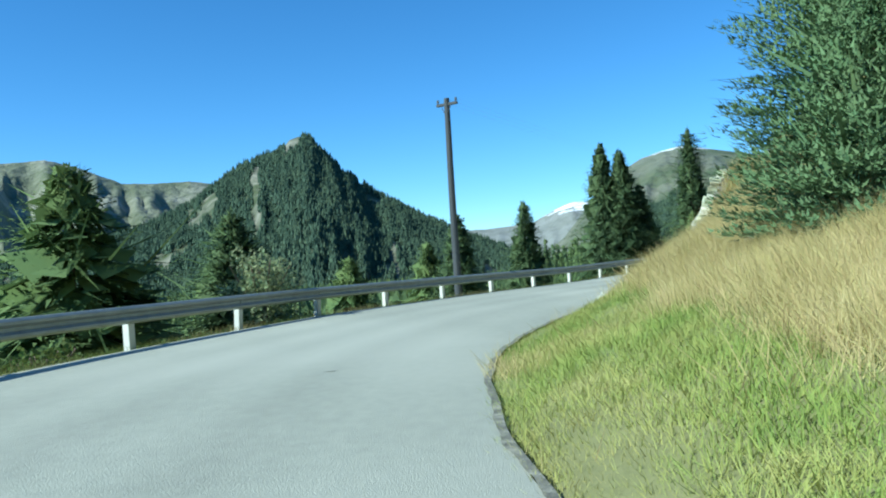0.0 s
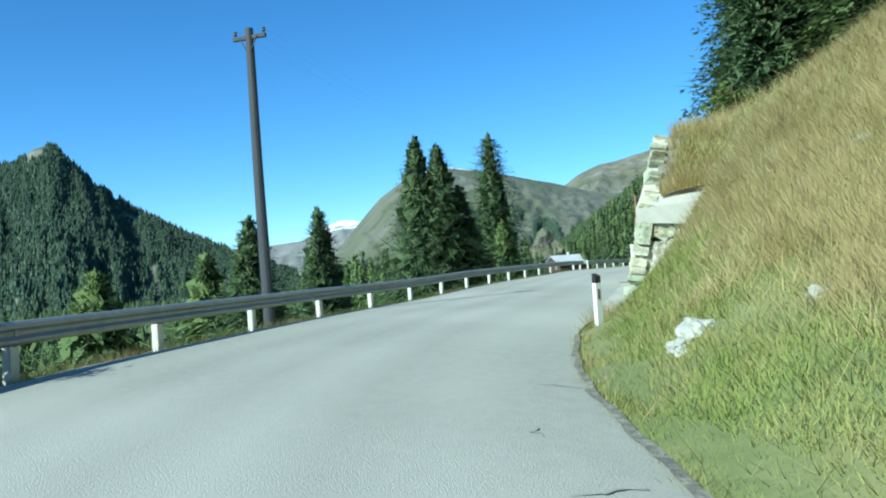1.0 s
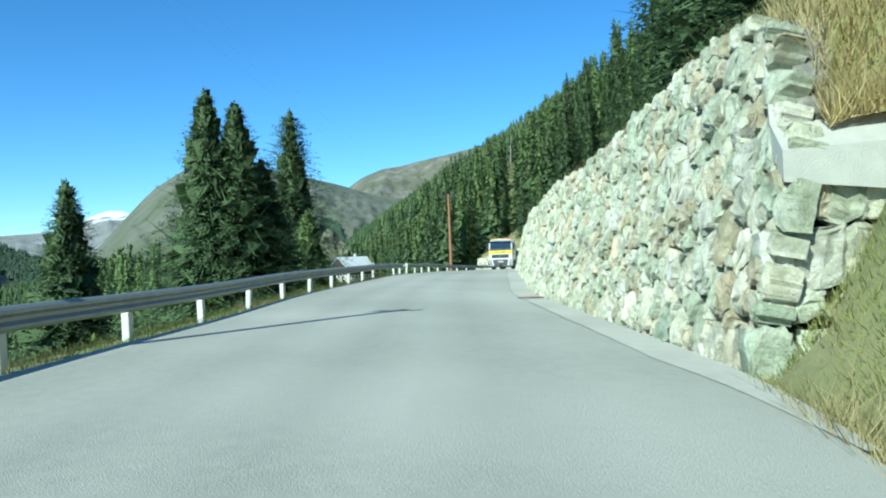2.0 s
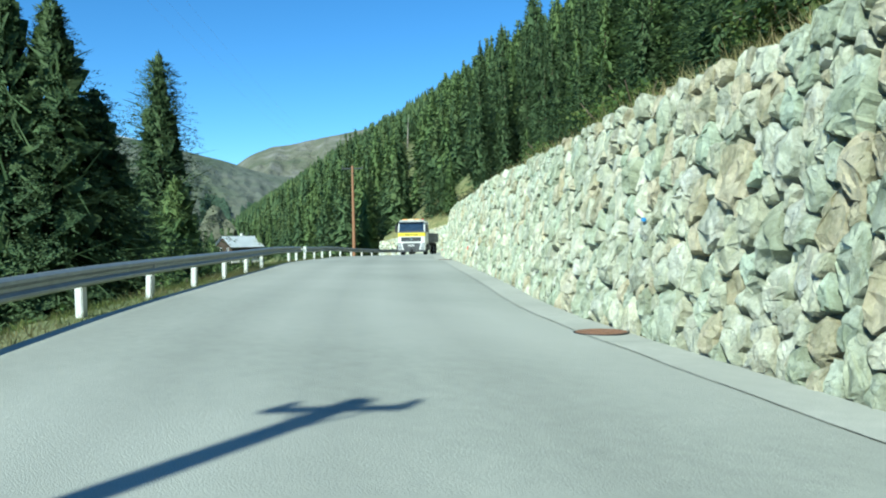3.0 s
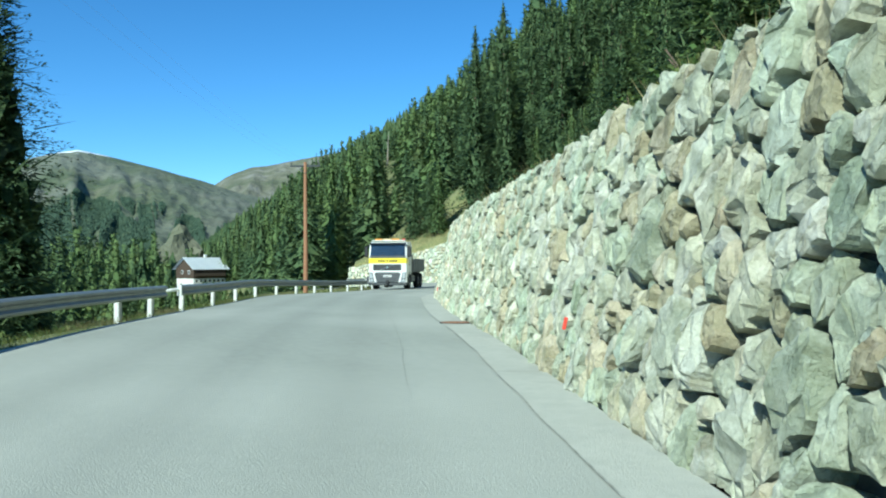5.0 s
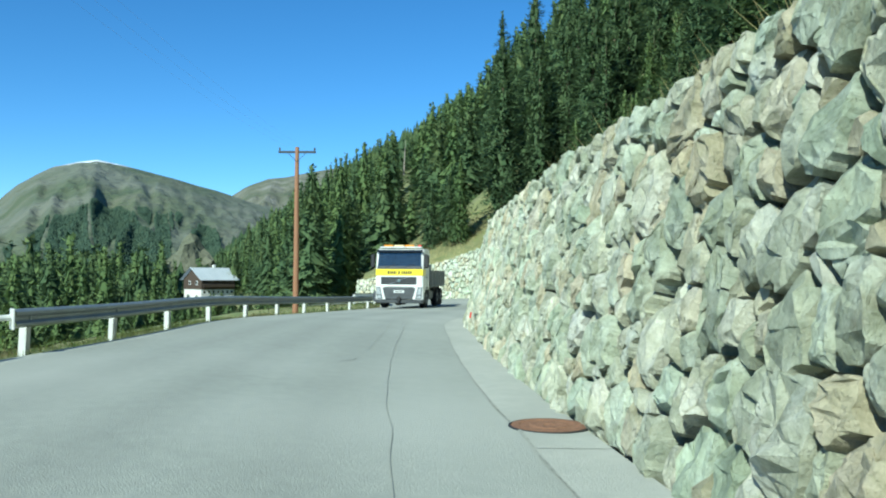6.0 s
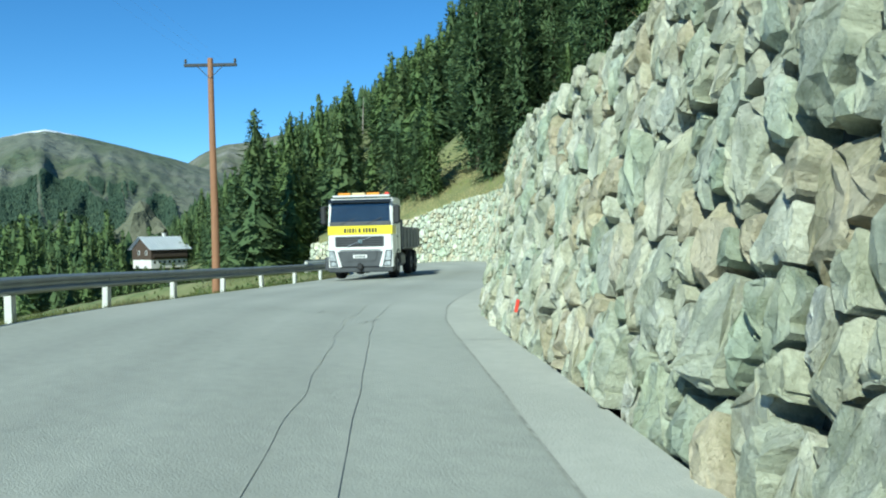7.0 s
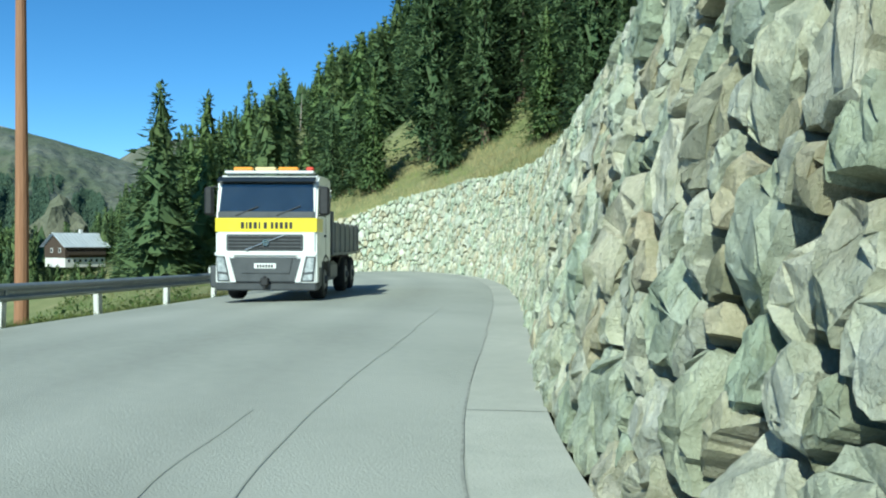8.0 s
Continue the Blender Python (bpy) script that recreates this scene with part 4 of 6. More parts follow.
# tall trees standing close over the start of the wall
for s, d, h, r, mat, label in ((8.3, 4.6, 9.5, 2.2, "needles", "tall green spruce standing over the wall's start"), (12.6, 4.9, 11.5, 2.5, "needles", "tall green spruce close above the wall"), (18.5, 5.6, 12.0, 2.5, "needles", "tall dense spruce close above the wall"), (15.3, 7.4, 11.0, 2.3, "larch", "yellow-green larch among spruces above the wall"), (4.0, 7.0, 8.5, 2.1, "larch", "yellow-green larch on the upper bank"), (-0.5, 8.6, 8.0, 2.0, "needles", "green spruce on the upper bank")):
    p, n = along(RS, RC, RN, WALL_START + s)
    tr = conifer("spruce_tree" if mat == "needles" else "larch_tree", label, "tree", h, r, int(s * 13) + 900, 44, 11, 40, 0.34, M[mat], body=0.6, fat=0.85, low=0.03, lean=0.75)
    planted(tr, p.x + n.x * d, p.y + n.y * d)

# edge of the wood over the bank and wall: a few kinds, then copies
KINDS = []
for i, (h, r, m, ragged) in enumerate(((17, 3.1, "needles", 0.25), (21, 3.3, "needles", 0.3), (14, 2.8, "larch", 0.25), (19, 2.6, "needles", 0.4), (8, 1.9, "larch", 0.25), (6.5, 1.7, "needles", 0.25))):
    KINDS.append(conifer("spruce_tree" if m == "needles" else "larch_tree", ("tall dark spruce" if m == "needles" else "yellowish-green larch") + " at the edge of the hillside wood", "tree", h, r, 300 + i, int(15 + h * 1.3), 8, 18, 0.55 if h > 10 else 0.36, M[m], "trees at the wood's edge", body=0.45, lean=0.85, ragged=ragged, low=0.05, fat=0.85, spread=0.45))
g = np.random.default_rng(21)
spots = []


def free(x, y, gap):
    return all((x - a) ** 2 + (y - b) ** 2 > gap * gap for a, b in spots)


used = set()
SPOTS = []
for s in np.arange(WALL_START - 30, WALL_START + 118, 1.1):
    for _ in range(4):
        p, n = along(RS, RC, RN, s + g.uniform(-1, 1))
        near = np.interp(s - WALL_START, [-30, -12, 0, 15, 60, 80, 100], [9, 7.5, 7, 9, 9, 6, 5])
        d = near + min(30.0, abs(g.normal(0, 1)) * 11)
        x, y = p.x + n.x * d, p.y + n.y * d
        young = d < near + 3.0
        open_side = x - 31.8 < (y - 71.3) * 0.767 + 2.0
        if open_side and not young:
            continue
        if free(x, y, 1.7 if young else 2.9):
            spots.append((x, y))
            k = int(g.choice([4, 5])) if young else int(g.choice([0, 1, 2, 3, 0, 1, 3]))
            SPOTS.append((x, y, k, g.uniform(0, 360), g.uniform(0.72, 1.15) * np.interp(s - WALL_START, [50, 80], [1.0, 0.92])))
for x, y, k, turn, size in SPOTS:
    if k in used:
        tr = copy_thing(KINDS[k], Matrix.Identity(4))
    else:
        tr = KINDS[k]
        used.add(k)
    planted(tr, x, y, turn, size, 0.25)


# ---------------------------------------------------------------- far woods
def woods(name, label, x, y, z, h, r, tiers, flaps, seed, mat):
    v = far_trees(x, y, z, h, r, tiers, flaps, seed)
    c = v.reshape(len(x), -1, 3, 3).mean(2)
    away = c - np.c_[x, y, z][:, None]
    away[:, :, 2] = 0.45 * np.hypot(away[:, :, 0], away[:, :, 1])
    ob = new(name, fast_mesh(name, v, 3, mat, np.repeat(away.reshape(-1, 3), 3, axis=0)))
    return tagged(ob, label, "forest", kind="stuff")


def spaced(x, y, gap):
    """Indices of points that keep a distance from those before them."""
    seen, out = {}, []
    for i in range(len(x)):
        c = (int(x[i] // gap), int(y[i] // gap))
        if all((x[i] - x[j]) ** 2 + (y[i] - y[j]) ** 2 > gap * gap for a in (-1, 0, 1) for b in (-1, 0, 1) for j in seen.get((c[0] + a, c[1] + b), ())):
            seen.setdefault(c, []).append(i)
            out.append(i)
    return np.array(out)


def scatter(count, a0, a1, r0, r1, origin, seed, keep, gap=0.0):
    g = np.random.default_rng(seed)
    a = np.radians(g.uniform(a0, a1, count))
    r = np.sqrt(g.uniform(r0 ** 2, r1 ** 2, count))
    x, y = origin[0] + r * np.sin(a), origin[1] + r * np.cos(a)
    _, d = nearest(HILL, HN, x, y)
    ok = keep(x, y, d)
    x, y = x[ok], y[ok]
    if gap:
        i = spaced(x, y, gap)
        x, y = x[i], y[i]
    return x, y


# bearing and height of the wood's upper edge against the sky, fitted from two camera places
EDGE_LOW = ((14, 1.2), (16.5, 1.9), (18.6, 2.3), (19.4, 4.2), (20, 4.6), (22.4, 5.7), (24, 6.3), (26, 7.2), (27.3, 8.1), (29, 9.2), (31, 10.1), (33.5, 11.6), (35, 12.6), (37.5, 13.8), (38.3, 18), (42, 25), (62, 36))
EDGE_HIGH = ((14, 2.0), (18, 3.6), (20, 4.8), (22.4, 6.4), (24, 7.6), (25.5, 9.4), (26.4, 8.4), (28.2, 10.3), (30.2, 11.2), (32.7, 12.0), (35.2, 13.5), (37.6, 15.2), (38.4, 19), (42, 26), (62, 36))


def under_edge(x, y, z, seed):
    """Greatest height of a tree at each place, cut to the camera's uneven skyline."""
    g = np.random.default_rng(seed)
    best = np.full(len(x), 99.0)
    for (ex, ey, ez), edge in (((19.3, 52.2, 1.4), EDGE_LOW), ((31.8, 71.3, 1.1), EDGE_HIGH)):
        e = np.array(edge)
        up = np.tan(np.radians(np.interp(np.degrees(np.arctan2(x - ex, y - ey)), e[:, 0], e[:, 1]) + g.normal(-0.25, 0.3, len(x))))
        best = np.minimum(best, ez + up * np.hypot(x - ex, y - ey) - z)
    # a clearing below the dead trunks, cut along the camera's line to them
    far, way = np.hypot(x - 19.3, y - 52.2), np.degrees(np.arctan2(x - 19.3, y - 52.2))
    return np.where((np.abs(way - 31.9) < 0.8) & (far < 336), np.minimum(best, 1.4 + 0.098 * far - z), best)


# middle distance hillside
def spray_woods(name, label, x, y, z, h, r, seed, mat, kinds=6, whorls=19, arms=6, per=4, size=0.065):
    """Many crowns of needle sprays in one mesh."""
    g = np.random.default_rng(seed)
    base = [slivers(conifer_crown(1.0, 0.16, seed * 10 + i, whorls, arms, per, size, low=0.05, ragged=0.2, fat=1.0, spread=0.42, fill=1, lean=0.95)) for i in range(kinds)]
    one = np.zeros(1)
    base = [np.vstack([b, far_trees(one, one, one, one + 1, one + 0.115, 10, 9, seed * 10 + i)]) for i, b in enumerate(base)]
    lean = [crown_normals(b, seed + 50, 0.45, 0.12) for b in base]
    out, away = [], []
    for i in range(len(x)):
        which = int(g.integers(kinds))
        b, k = base[which], lean[which]
        a = g.uniform(0, 6.28)
        turn = np.array([[math.cos(a), math.sin(a), 0], [-math.sin(a), math.cos(a), 0], [0, 0, 1]])
        out.append((b @ turn) * (r[i] / 0.16, r[i] / 0.16, h[i]) + (x[i], y[i], z[i]))
        away.append(k @ turn)
    ob = new(name, fast_mesh(name, np.vstack(out), 3, mat, np.vstack(away)))
    return tagged(ob, label, "forest", kind="stuff")


g = np.random.default_rng(8)
x, y = scatter(5000, 14, 62, 55, 330, (40, 70), 5, lambda x, y, d: (d > 7) & ((d > 22) | (y > 128)) & ~(np.hypot(x - 193, y - 333) < 8), 5.8)
z = terrain(x, y) - 0.5
roof = under_edge(x, y, z, 81)
ok = roof > 4.5
x, y, z, roof = x[ok], y[ok], z[ok], roof[ok]
pick = fractal(x, y, 0.03, 2, 5) + g.normal(0, 0.3, len(x)) > 0.12
close = np.hypot(x - 32, y - 72) < 135
h = np.minimum(g.uniform(8, 24, len(x)), roof)
r = np.minimum(g.uniform(3.0, 4.4, len(x)), 0.3 * h)
for sel, mat, sd in ((~pick, "needles_far", 1), (pick, "larch", 2)):
    label = "dense dark spruce wood on the steep hillside" if sd == 1 else "lighter larch trees among the hillside wood"
    for part_of, tight in ((sel & close, True), (sel & ~close, False)):
        i = np.flatnonzero(part_of)
        spray_woods("forest", label, x[i], y[i], z[i], h[i], r[i], sd, M[mat], whorls=26 if tight else 17, arms=7 if tight else 6, per=6 if tight else 4, size=0.05 if tight else 0.075)
x, y = scatter(9000, 12, 60, 330, 1500, (40, 70), 6, lambda x, y, d: d > 10)
z = terrain(x, y) - 1
roof = under_edge(x, y, z, 82)
x, y, z, roof = x[roof > 3], y[roof > 3], z[roof > 3], roof[roof > 3]
woods("forest", "distant conifer forest covering the upper hillside", x, y, z, np.minimum(g.uniform(12, 23, len(x)), roof), g.uniform(2.6, 4.4, len(x)), 4, 5, 3, M["needles_far"])
# valley trees round the farmhouse, heights cut to the camera's sight of house and bluff
x, y = scatter(4200, -2, 30, 75, 420, (20, 60), 9, lambda x, y, d: ((d < 9) & (np.hypot(x - 108, y - 312) > 12) & ((nearest(LC, LN, x, y)[1] < -7) | (y > 165))) | ((d > -2) & (d < 9) & (y > 128)), 4.8)
z = terrain(x, y) - 0.5
h = g.uniform(9, 17, len(x))
gapw = (np.abs(x - 30 - (y - 75) * 0.335) < 4 + (y - 75) * 0.035) & (y < 306)
sight = 1.2 - 5.2 * (y - 60) / 252
h = np.where(gapw, np.minimum(h, np.maximum(1.2, sight - z - g.uniform(0.3, 2.5, len(x)))), h)
left = ~gapw & (x < 30 + (y - 75) * 0.335)
far = np.hypot(x - 20, y - 55)
h = np.where(left & (far > 80), g.uniform(17, 32, len(x)), h)
h = np.where(left, np.minimum(h, np.maximum(1.5, 1.2 + np.where(np.abs(np.degrees(np.arctan2(x - 20, y - 55)) - 17.8) < 1.6, 0.014, 0.032) * far - z + g.uniform(-9, 1, len(x)))), h)
pick = g.uniform(0, 1, len(x)) < 0.5
close = np.hypot(x - 32, y - 72) < 120
for sel, mat, sd in ((~pick, "needles_far", 3), (pick, "larch", 4)):
    for part_of, tight in ((sel & close, True), (sel & ~close, False)):
        i = np.flatnonzero(part_of)
        spray_woods("forest", "green spruce trees round the farmhouse" if sd == 3 else "yellow-green larch trees round the farmhouse", x[i], y[i], z[i], h[i], np.minimum(0.5 * h[i], np.maximum(0.2 * h[i], g.uniform(1.8, 3.0, len(i)) * (1.25 if tight else 1.0))), sd, M[mat], whorls=28 if tight else 14, arms=8 if tight else 6, per=9 if tight else 4, size=0.05 if tight else 0.075)
# valley floor beyond
x, y = scatter(9500, -75, 23, 330, 1100, (0, 0), 13, lambda x, y, d: d < -15)
z = terrain(x, y) - 1
woods("forest", "distant conifer forest on the valley floor", x, y, z, g.uniform(11, 20, len(x)), g.uniform(3.0, 5.0, len(x)), 3, 4, 7, M["needles_far"])
# valley side below the guardrail
x, y = scatter(2800, -75, 8, 32, 330, (-4, 20), 12, lambda x, y, d: d < -30)
z = terrain(x, y) - 0.5
h = np.minimum(g.uniform(9, 19, len(x)), np.maximum(3.0, -z - 0.05 * np.hypot(x, y) + g.uniform(-2, 1, len(x))))
woods("forest", "conifer wood on the slope below the road", x, y, z, h, np.minimum(0.26 * h, g.uniform(1.8, 3.2, len(x))), 8, 7, 6, M["needles_far"])


# ---------------------------------------------------------------- mountains
def mountain(label, ridge, dist, foot, mat, rough, seed, back=1.5, sharp=1.0, wood=None):
    """A relief whose ridge follows the given (bearing, elevation) pairs at a distance."""
    b = np.array(ridge, float)
    az = np.arange(b[0, 0], b[-1, 0] + 0.01, 0.2)
    el = np.interp(az, b[:, 0], b[:, 1])
    el = el + 0.1 * rough * fractal(az * 1.0, az * 0 + seed, 0.9, 4, seed)
    rr = np.r_[np.linspace(foot, dist, 60), np.linspace(dist * 1.03, dist * back, 12)]
    A, R = np.meshgrid(az, rr, indexing="ij")
    peak = dist * np.tan(np.radians(el))[:, None]
    f = np.where(R <= dist, ((R - foot) / (dist - foot)).clip(0, 1) ** sharp, 1 - ((R - dist) / (dist * (back - 1))).clip(0, 1) ** 0.9)
    X, Y = R * np.sin(np.radians(A)), R * np.cos(np.radians(A))
    rel = fractal(A * 0.55 + 0.15 * fractal(X, Y, 3 / dist, 3, seed + 4), R * 2.2 / dist, 1.0, 5, seed)
    crest = 1 - np.abs(rel)
    Z = -60 + (peak + 60) * (f - 0.34 * rough * (1 - crest ** 2) * f * (1 - f) * 2.2)
    Z = np.where(R <= dist, np.minimum(Z, -60 + (peak + 60) * f + 5), Z)
    v = np.c_[X.ravel(), Y.ravel(), Z.ravel()]
    ob = tagged(new("mountain", mesh_from("mountain", v, sheet(len(az), len(rr)), [mat], True)), label, "mountain", kind="structure")
    return az, rr, Z


def on_relief(az, rr, Z, a, r):
    i = np.clip(np.searchsorted(az, a) - 1, 0, len(az) - 2)
    j = np.clip(np.searchsorted(rr, r) - 1, 0, len(rr) - 2)
    fa, fr = (a - az[i]) / (az[i + 1] - az[i]), (r - rr[j]) / (rr[j + 1] - rr[j])
    return (Z[i, j] * (1 - fa) + Z[i + 1, j] * fa) * (1 - fr) + (Z[i, j + 1] * (1 - fa) + Z[i + 1, j + 1] * fa) * fr


peak = mountain("steep wooded mountain with a rocky pointed summit", [(-46, 1.5), (-34, 2.0), (-28, 2.6), (-24, 3.7), (-21, 5.2), (-19.2, 6.5), (-17.7, 7.5), (-16.2, 8.1), (-15.1, 8.45), (-14.4, 9.25), (-13.7, 9.45), (-13.0, 9.2), (-12.4, 8.5), (-11, 7.1), (-8.7, 5.3), (-5, 3.2), (-3, 2.4), (0, 1.0), (4, -0.5)], 1500, 520, M["forest_floor"], 0.7, 3)
g = np.random.default_rng(31)
a, r = g.uniform(-38, 1.5, 27000), np.sqrt(g.uniform(600 ** 2, 1530 ** 2, 27000))
gap = fractal(a * 0.9, r / 160.0, 1.0, 3, 12)
ok = (gap < 0.31) & ~((np.abs(a + 14.2 + 0.2 * np.sin(r * 0.05)) < 0.5) & (r > 1395)) & ~((np.abs(a + 16.9 - (r - 1200) * 0.0004 + 0.12 * np.sin(r * 0.03)) < 0.26) & (r > 980) & (r < 1420))
a, r = a[ok], r[ok]
z = on_relief(*peak, a, r)
woods("forest", "dark haze-tinted conifer forest on the pointed mountain", r * np.sin(np.radians(a)), r * np.cos(np.radians(a)), z - 1, g.uniform(9, 17, len(a)), g.uniform(2.4, 3.8, len(a)), 3, 4, 41, M["needles_haze"])

mountain("grey-green rocky mountain ridge on the far valley side", [(-60, 6), (-44, 7.0), (-36, 7.6), (-31.9, 7.9), (-29.6, 8.1), (-27.8, 7.7), (-25.2, 6.6), (-20.3, 6.6), (-17, 6.2), (-12, 5)], 3300, 1500, M["alp_left"], 1.3, 7)
mountain("distant snow-covered mountain crest", [(-8, 1.6), (-4, 2.3), (-2, 2.45), (0, 2.5), (2, 2.7), (3.3, 3.35), (4.2, 3.75), (4.9, 3.95), (5.6, 3.9), (6.4, 3.7), (8, 3.2), (11, 2.5)], 4300, 2600, M["alp_snow"], 0.8, 11)
alp = mountain("broad grassy mountain with fresh snow on its summit", [(1, -0.5), (4, 1.5), (6, 3.7), (7.6, 5.35), (9.5, 6.5), (10.8, 6.85), (12, 7.05), (13.5, 6.85), (15, 6.5), (17, 6.0), (19, 5.5), (20.3, 5.1), (22, 4.6), (26, 4)], 2900, 900, M["alp_grass"], 0.55, 15, sharp=0.85)
mountain("grey rocky mountain shoulder above the wooded slope", [(16, 2.5), (19, 4.2), (20.1, 5.1), (21, 5.7), (22.5, 6.35), (23.9, 6.55), (26, 7.0), (29, 7.6), (36, 8)], 3600, 1500, M["alp_right"], 0.9, 19)
a, r = g.uniform(3, 21.5, 75000), np.sqrt(g.uniform(950 ** 2, 2250 ** 2, 75000))
gul = fractal(a * 0.55 + 0.15 * fractal(a, r / 300.0, 1.0, 2, 9), r / 1400.0, 1.0, 3, 15)
line = 1450 + 330 * fractal(a, a * 0, 0.45, 3, 2) + np.interp(a, [6, 10, 13, 17, 20], [-150, 120, 420, 330, 150])
ok = (np.abs(gul) > 0.07) & (r < line + 260 * (np.abs(gul) - 0.2))
a, r = a[ok], r[ok]
z = on_relief(*alp, a, r)
woods("forest", "haze-tinted forest on the lower flank of the broad mountain", r * np.sin(np.radians(a)), r * np.cos(np.radians(a)), z - 1, g.uniform(5, 9, len(a)), g.uniform(1.8, 3.0, len(a)), 2, 4, 43, M["needles_haze"])


# ---------------------------------------------------------------- farmhouse
def farmhouse(x, y, turn):
    z = ground_at(x, y) + 0.2
    t = thing("farmhouse", pose(x, y, z, 0, 0, turn) @ Matrix.Diagonal((0.9, 0.9, 0.9, 1)), "old alpine farmhouse with a pale metal roof among trees", "house")
    L, W, H, R = 13.5, 10.5, 5.6, 3.8
    low = part("ground_floor_wall", join(solid(-L / 2, L / 2, -W / 2, W / 2, -1.0, 1.9, 0.04)), M["plaster"], t, "whitewashed ground floor wall")
    prof = [(-W / 2 - 0.15, 1.9), (W / 2 + 0.15, 1.9), (W / 2 + 0.15, H), (0, H + R - 0.25), (-W / 2 - 0.15, H)]
    bm = bmesh.new()
    a = [bm.verts.new((-L / 2 - 0.1, py, pz)) for py, pz in prof]
    b = [bm.verts.new((L / 2 + 0.1, py, pz)) for py, pz in prof]
    bm.faces.new(a[::-1])
    bm.faces.new(b)
    for i in range(5):
        bm.faces.new((a[i], a[(i + 1) % 5], b[(i + 1) % 5], b[i]))
    up = part("upper_wall", bm, M["wood_dark"], t, "dark timber upper storey")
    for s in (-1, 1):
        bm = bmesh.new()
        pts = [(-L / 2 - 1.2, 0, H + R), (L / 2 + 1.2, 0, H + R), (L / 2 + 1.2, s * (W / 2 + 1.3), H - 0.55), (-L / 2 - 1.2, s * (W / 2 + 1.3), H - 0.55)]
        f = bm.faces.new([bm.verts.new(p) for p in pts])
        bmesh.ops.solidify(bm, geom=[f], thickness=0.14)
        roof = part("roof", bm, M["roof_metal"], t, "pale blue-grey sheet metal roof")
        for k in range(13):
            px = -L / 2 - 0.9 + k * (L + 1.8) / 12
            part("seam", rod((px, 0, H + R + 0.08), (px, s * (W / 2 + 1.25), H - 0.45), 0.05, seg=5), M["roof_metal"], roof)
    for k in range(7):
        px = -L / 2 + 1.2 + k * 1.85
        w = part("window", solid(px - 0.6, px + 0.6, -W / 2 - 0.04, -W / 2 + 0.1, 0.45, 1.55, 0.02), M["white"], t, "small white-framed window")
        part("pane", solid(px - 0.42, px + 0.42, -W / 2 - 0.06, -W / 2, 0.58, 1.42), M["glass_dark"], w)
    for py in (-2.6, 1.6):
        w = part("window", solid(-L / 2 - 0.16, -L / 2 + 0.1, py - 0.6, py + 0.6, 3.4, 4.8, 0.02), M["white"], t, "white-framed gable window")
        part("pane", solid(-L / 2 - 0.19, -L / 2, py - 0.42, py + 0.42, 3.55, 4.65), M["glass_dark"], w)
    d = part("door", solid(-L / 2 - 0.08, -L / 2 + 0.1, -1.0, 0.9, -0.9, 2.2, 0.03), M["white"], t, "tall white door in the gable wall")
    part("door_handle", solid(-L / 2 - 0.14, -L / 2 - 0.08, 0.55, 0.7, 0.2, 0.3), M["black"], d)
    part("balcony", join(solid(-L / 2 + 0.5, L / 2 - 0.5, -W / 2 - 1.0, -W / 2 - 0.1, 2.7, 2.85, 0.02), solid(-L / 2 + 0.5, L / 2 - 0.5, -W / 2 - 1.0, -W / 2 - 0.92, 2.85, 3.75, 0.02)), M["wood_dark"], t, "dark wooden balcony")
    part("chimney", solid(1.4, 2.3, -0.2, 0.7, H + R - 0.8, H + R + 1.1, 0.04), M["plaster"], t, "pale chimney stack")


farmhouse(108, 312, 15)


# ---------------------------------------------------------------- tipper truck
def wheel_parts(parent, x, y, r, w):
    """Tyre with rounded shoulders, rim and hub."""
    side = 1 if x > 0 else -1
    prof = [(-w / 2, r * 0.56), (-w / 2, r * 0.9), (-w / 2 + 0.05, r * 0.985), (-0.04, r), (0.04, r), (w / 2 - 0.05, r * 0.985), (w / 2, r * 0.9), (w / 2, r * 0.56)]
    bm = bmesh.new()
    rings = []
    for k in range(28):
        a = 2 * math.pi * k / 28
        rings.append([bm.verts.new((x + d, y + q * math.cos(a), r + q * math.sin(a))) for d, q in prof])
    for k in range(28):
        p, q = rings[k], rings[(k + 1) % 28]
        for i in range(7):
            bm.faces.new((p[i], p[i + 1], q[i + 1], q[i]))
    wh = part("wheel", rod((x - w * 0.42, y, r), (x + w * 0.42, y, r), r * 0.57, seg=24), M["plastic_grey"], parent, "grey steel truck wheel")
    part("tyre", bm, M["rubber"], wh, "black rubber tyre")
    part("rim", join(rod((x + side * w * 0.42, y, r), (x + side * (w * 0.42 + 0.03), y, r), r * 0.52, r * 0.46, 24)), M["tipper"], wh)
    part("hub", rod((x + side * w * 0.4, y, r), (x + side * (w * 0.42 + 0.1), y, r), r * 0.24, r * 0.17, 14), M["plastic_grey"], wh)


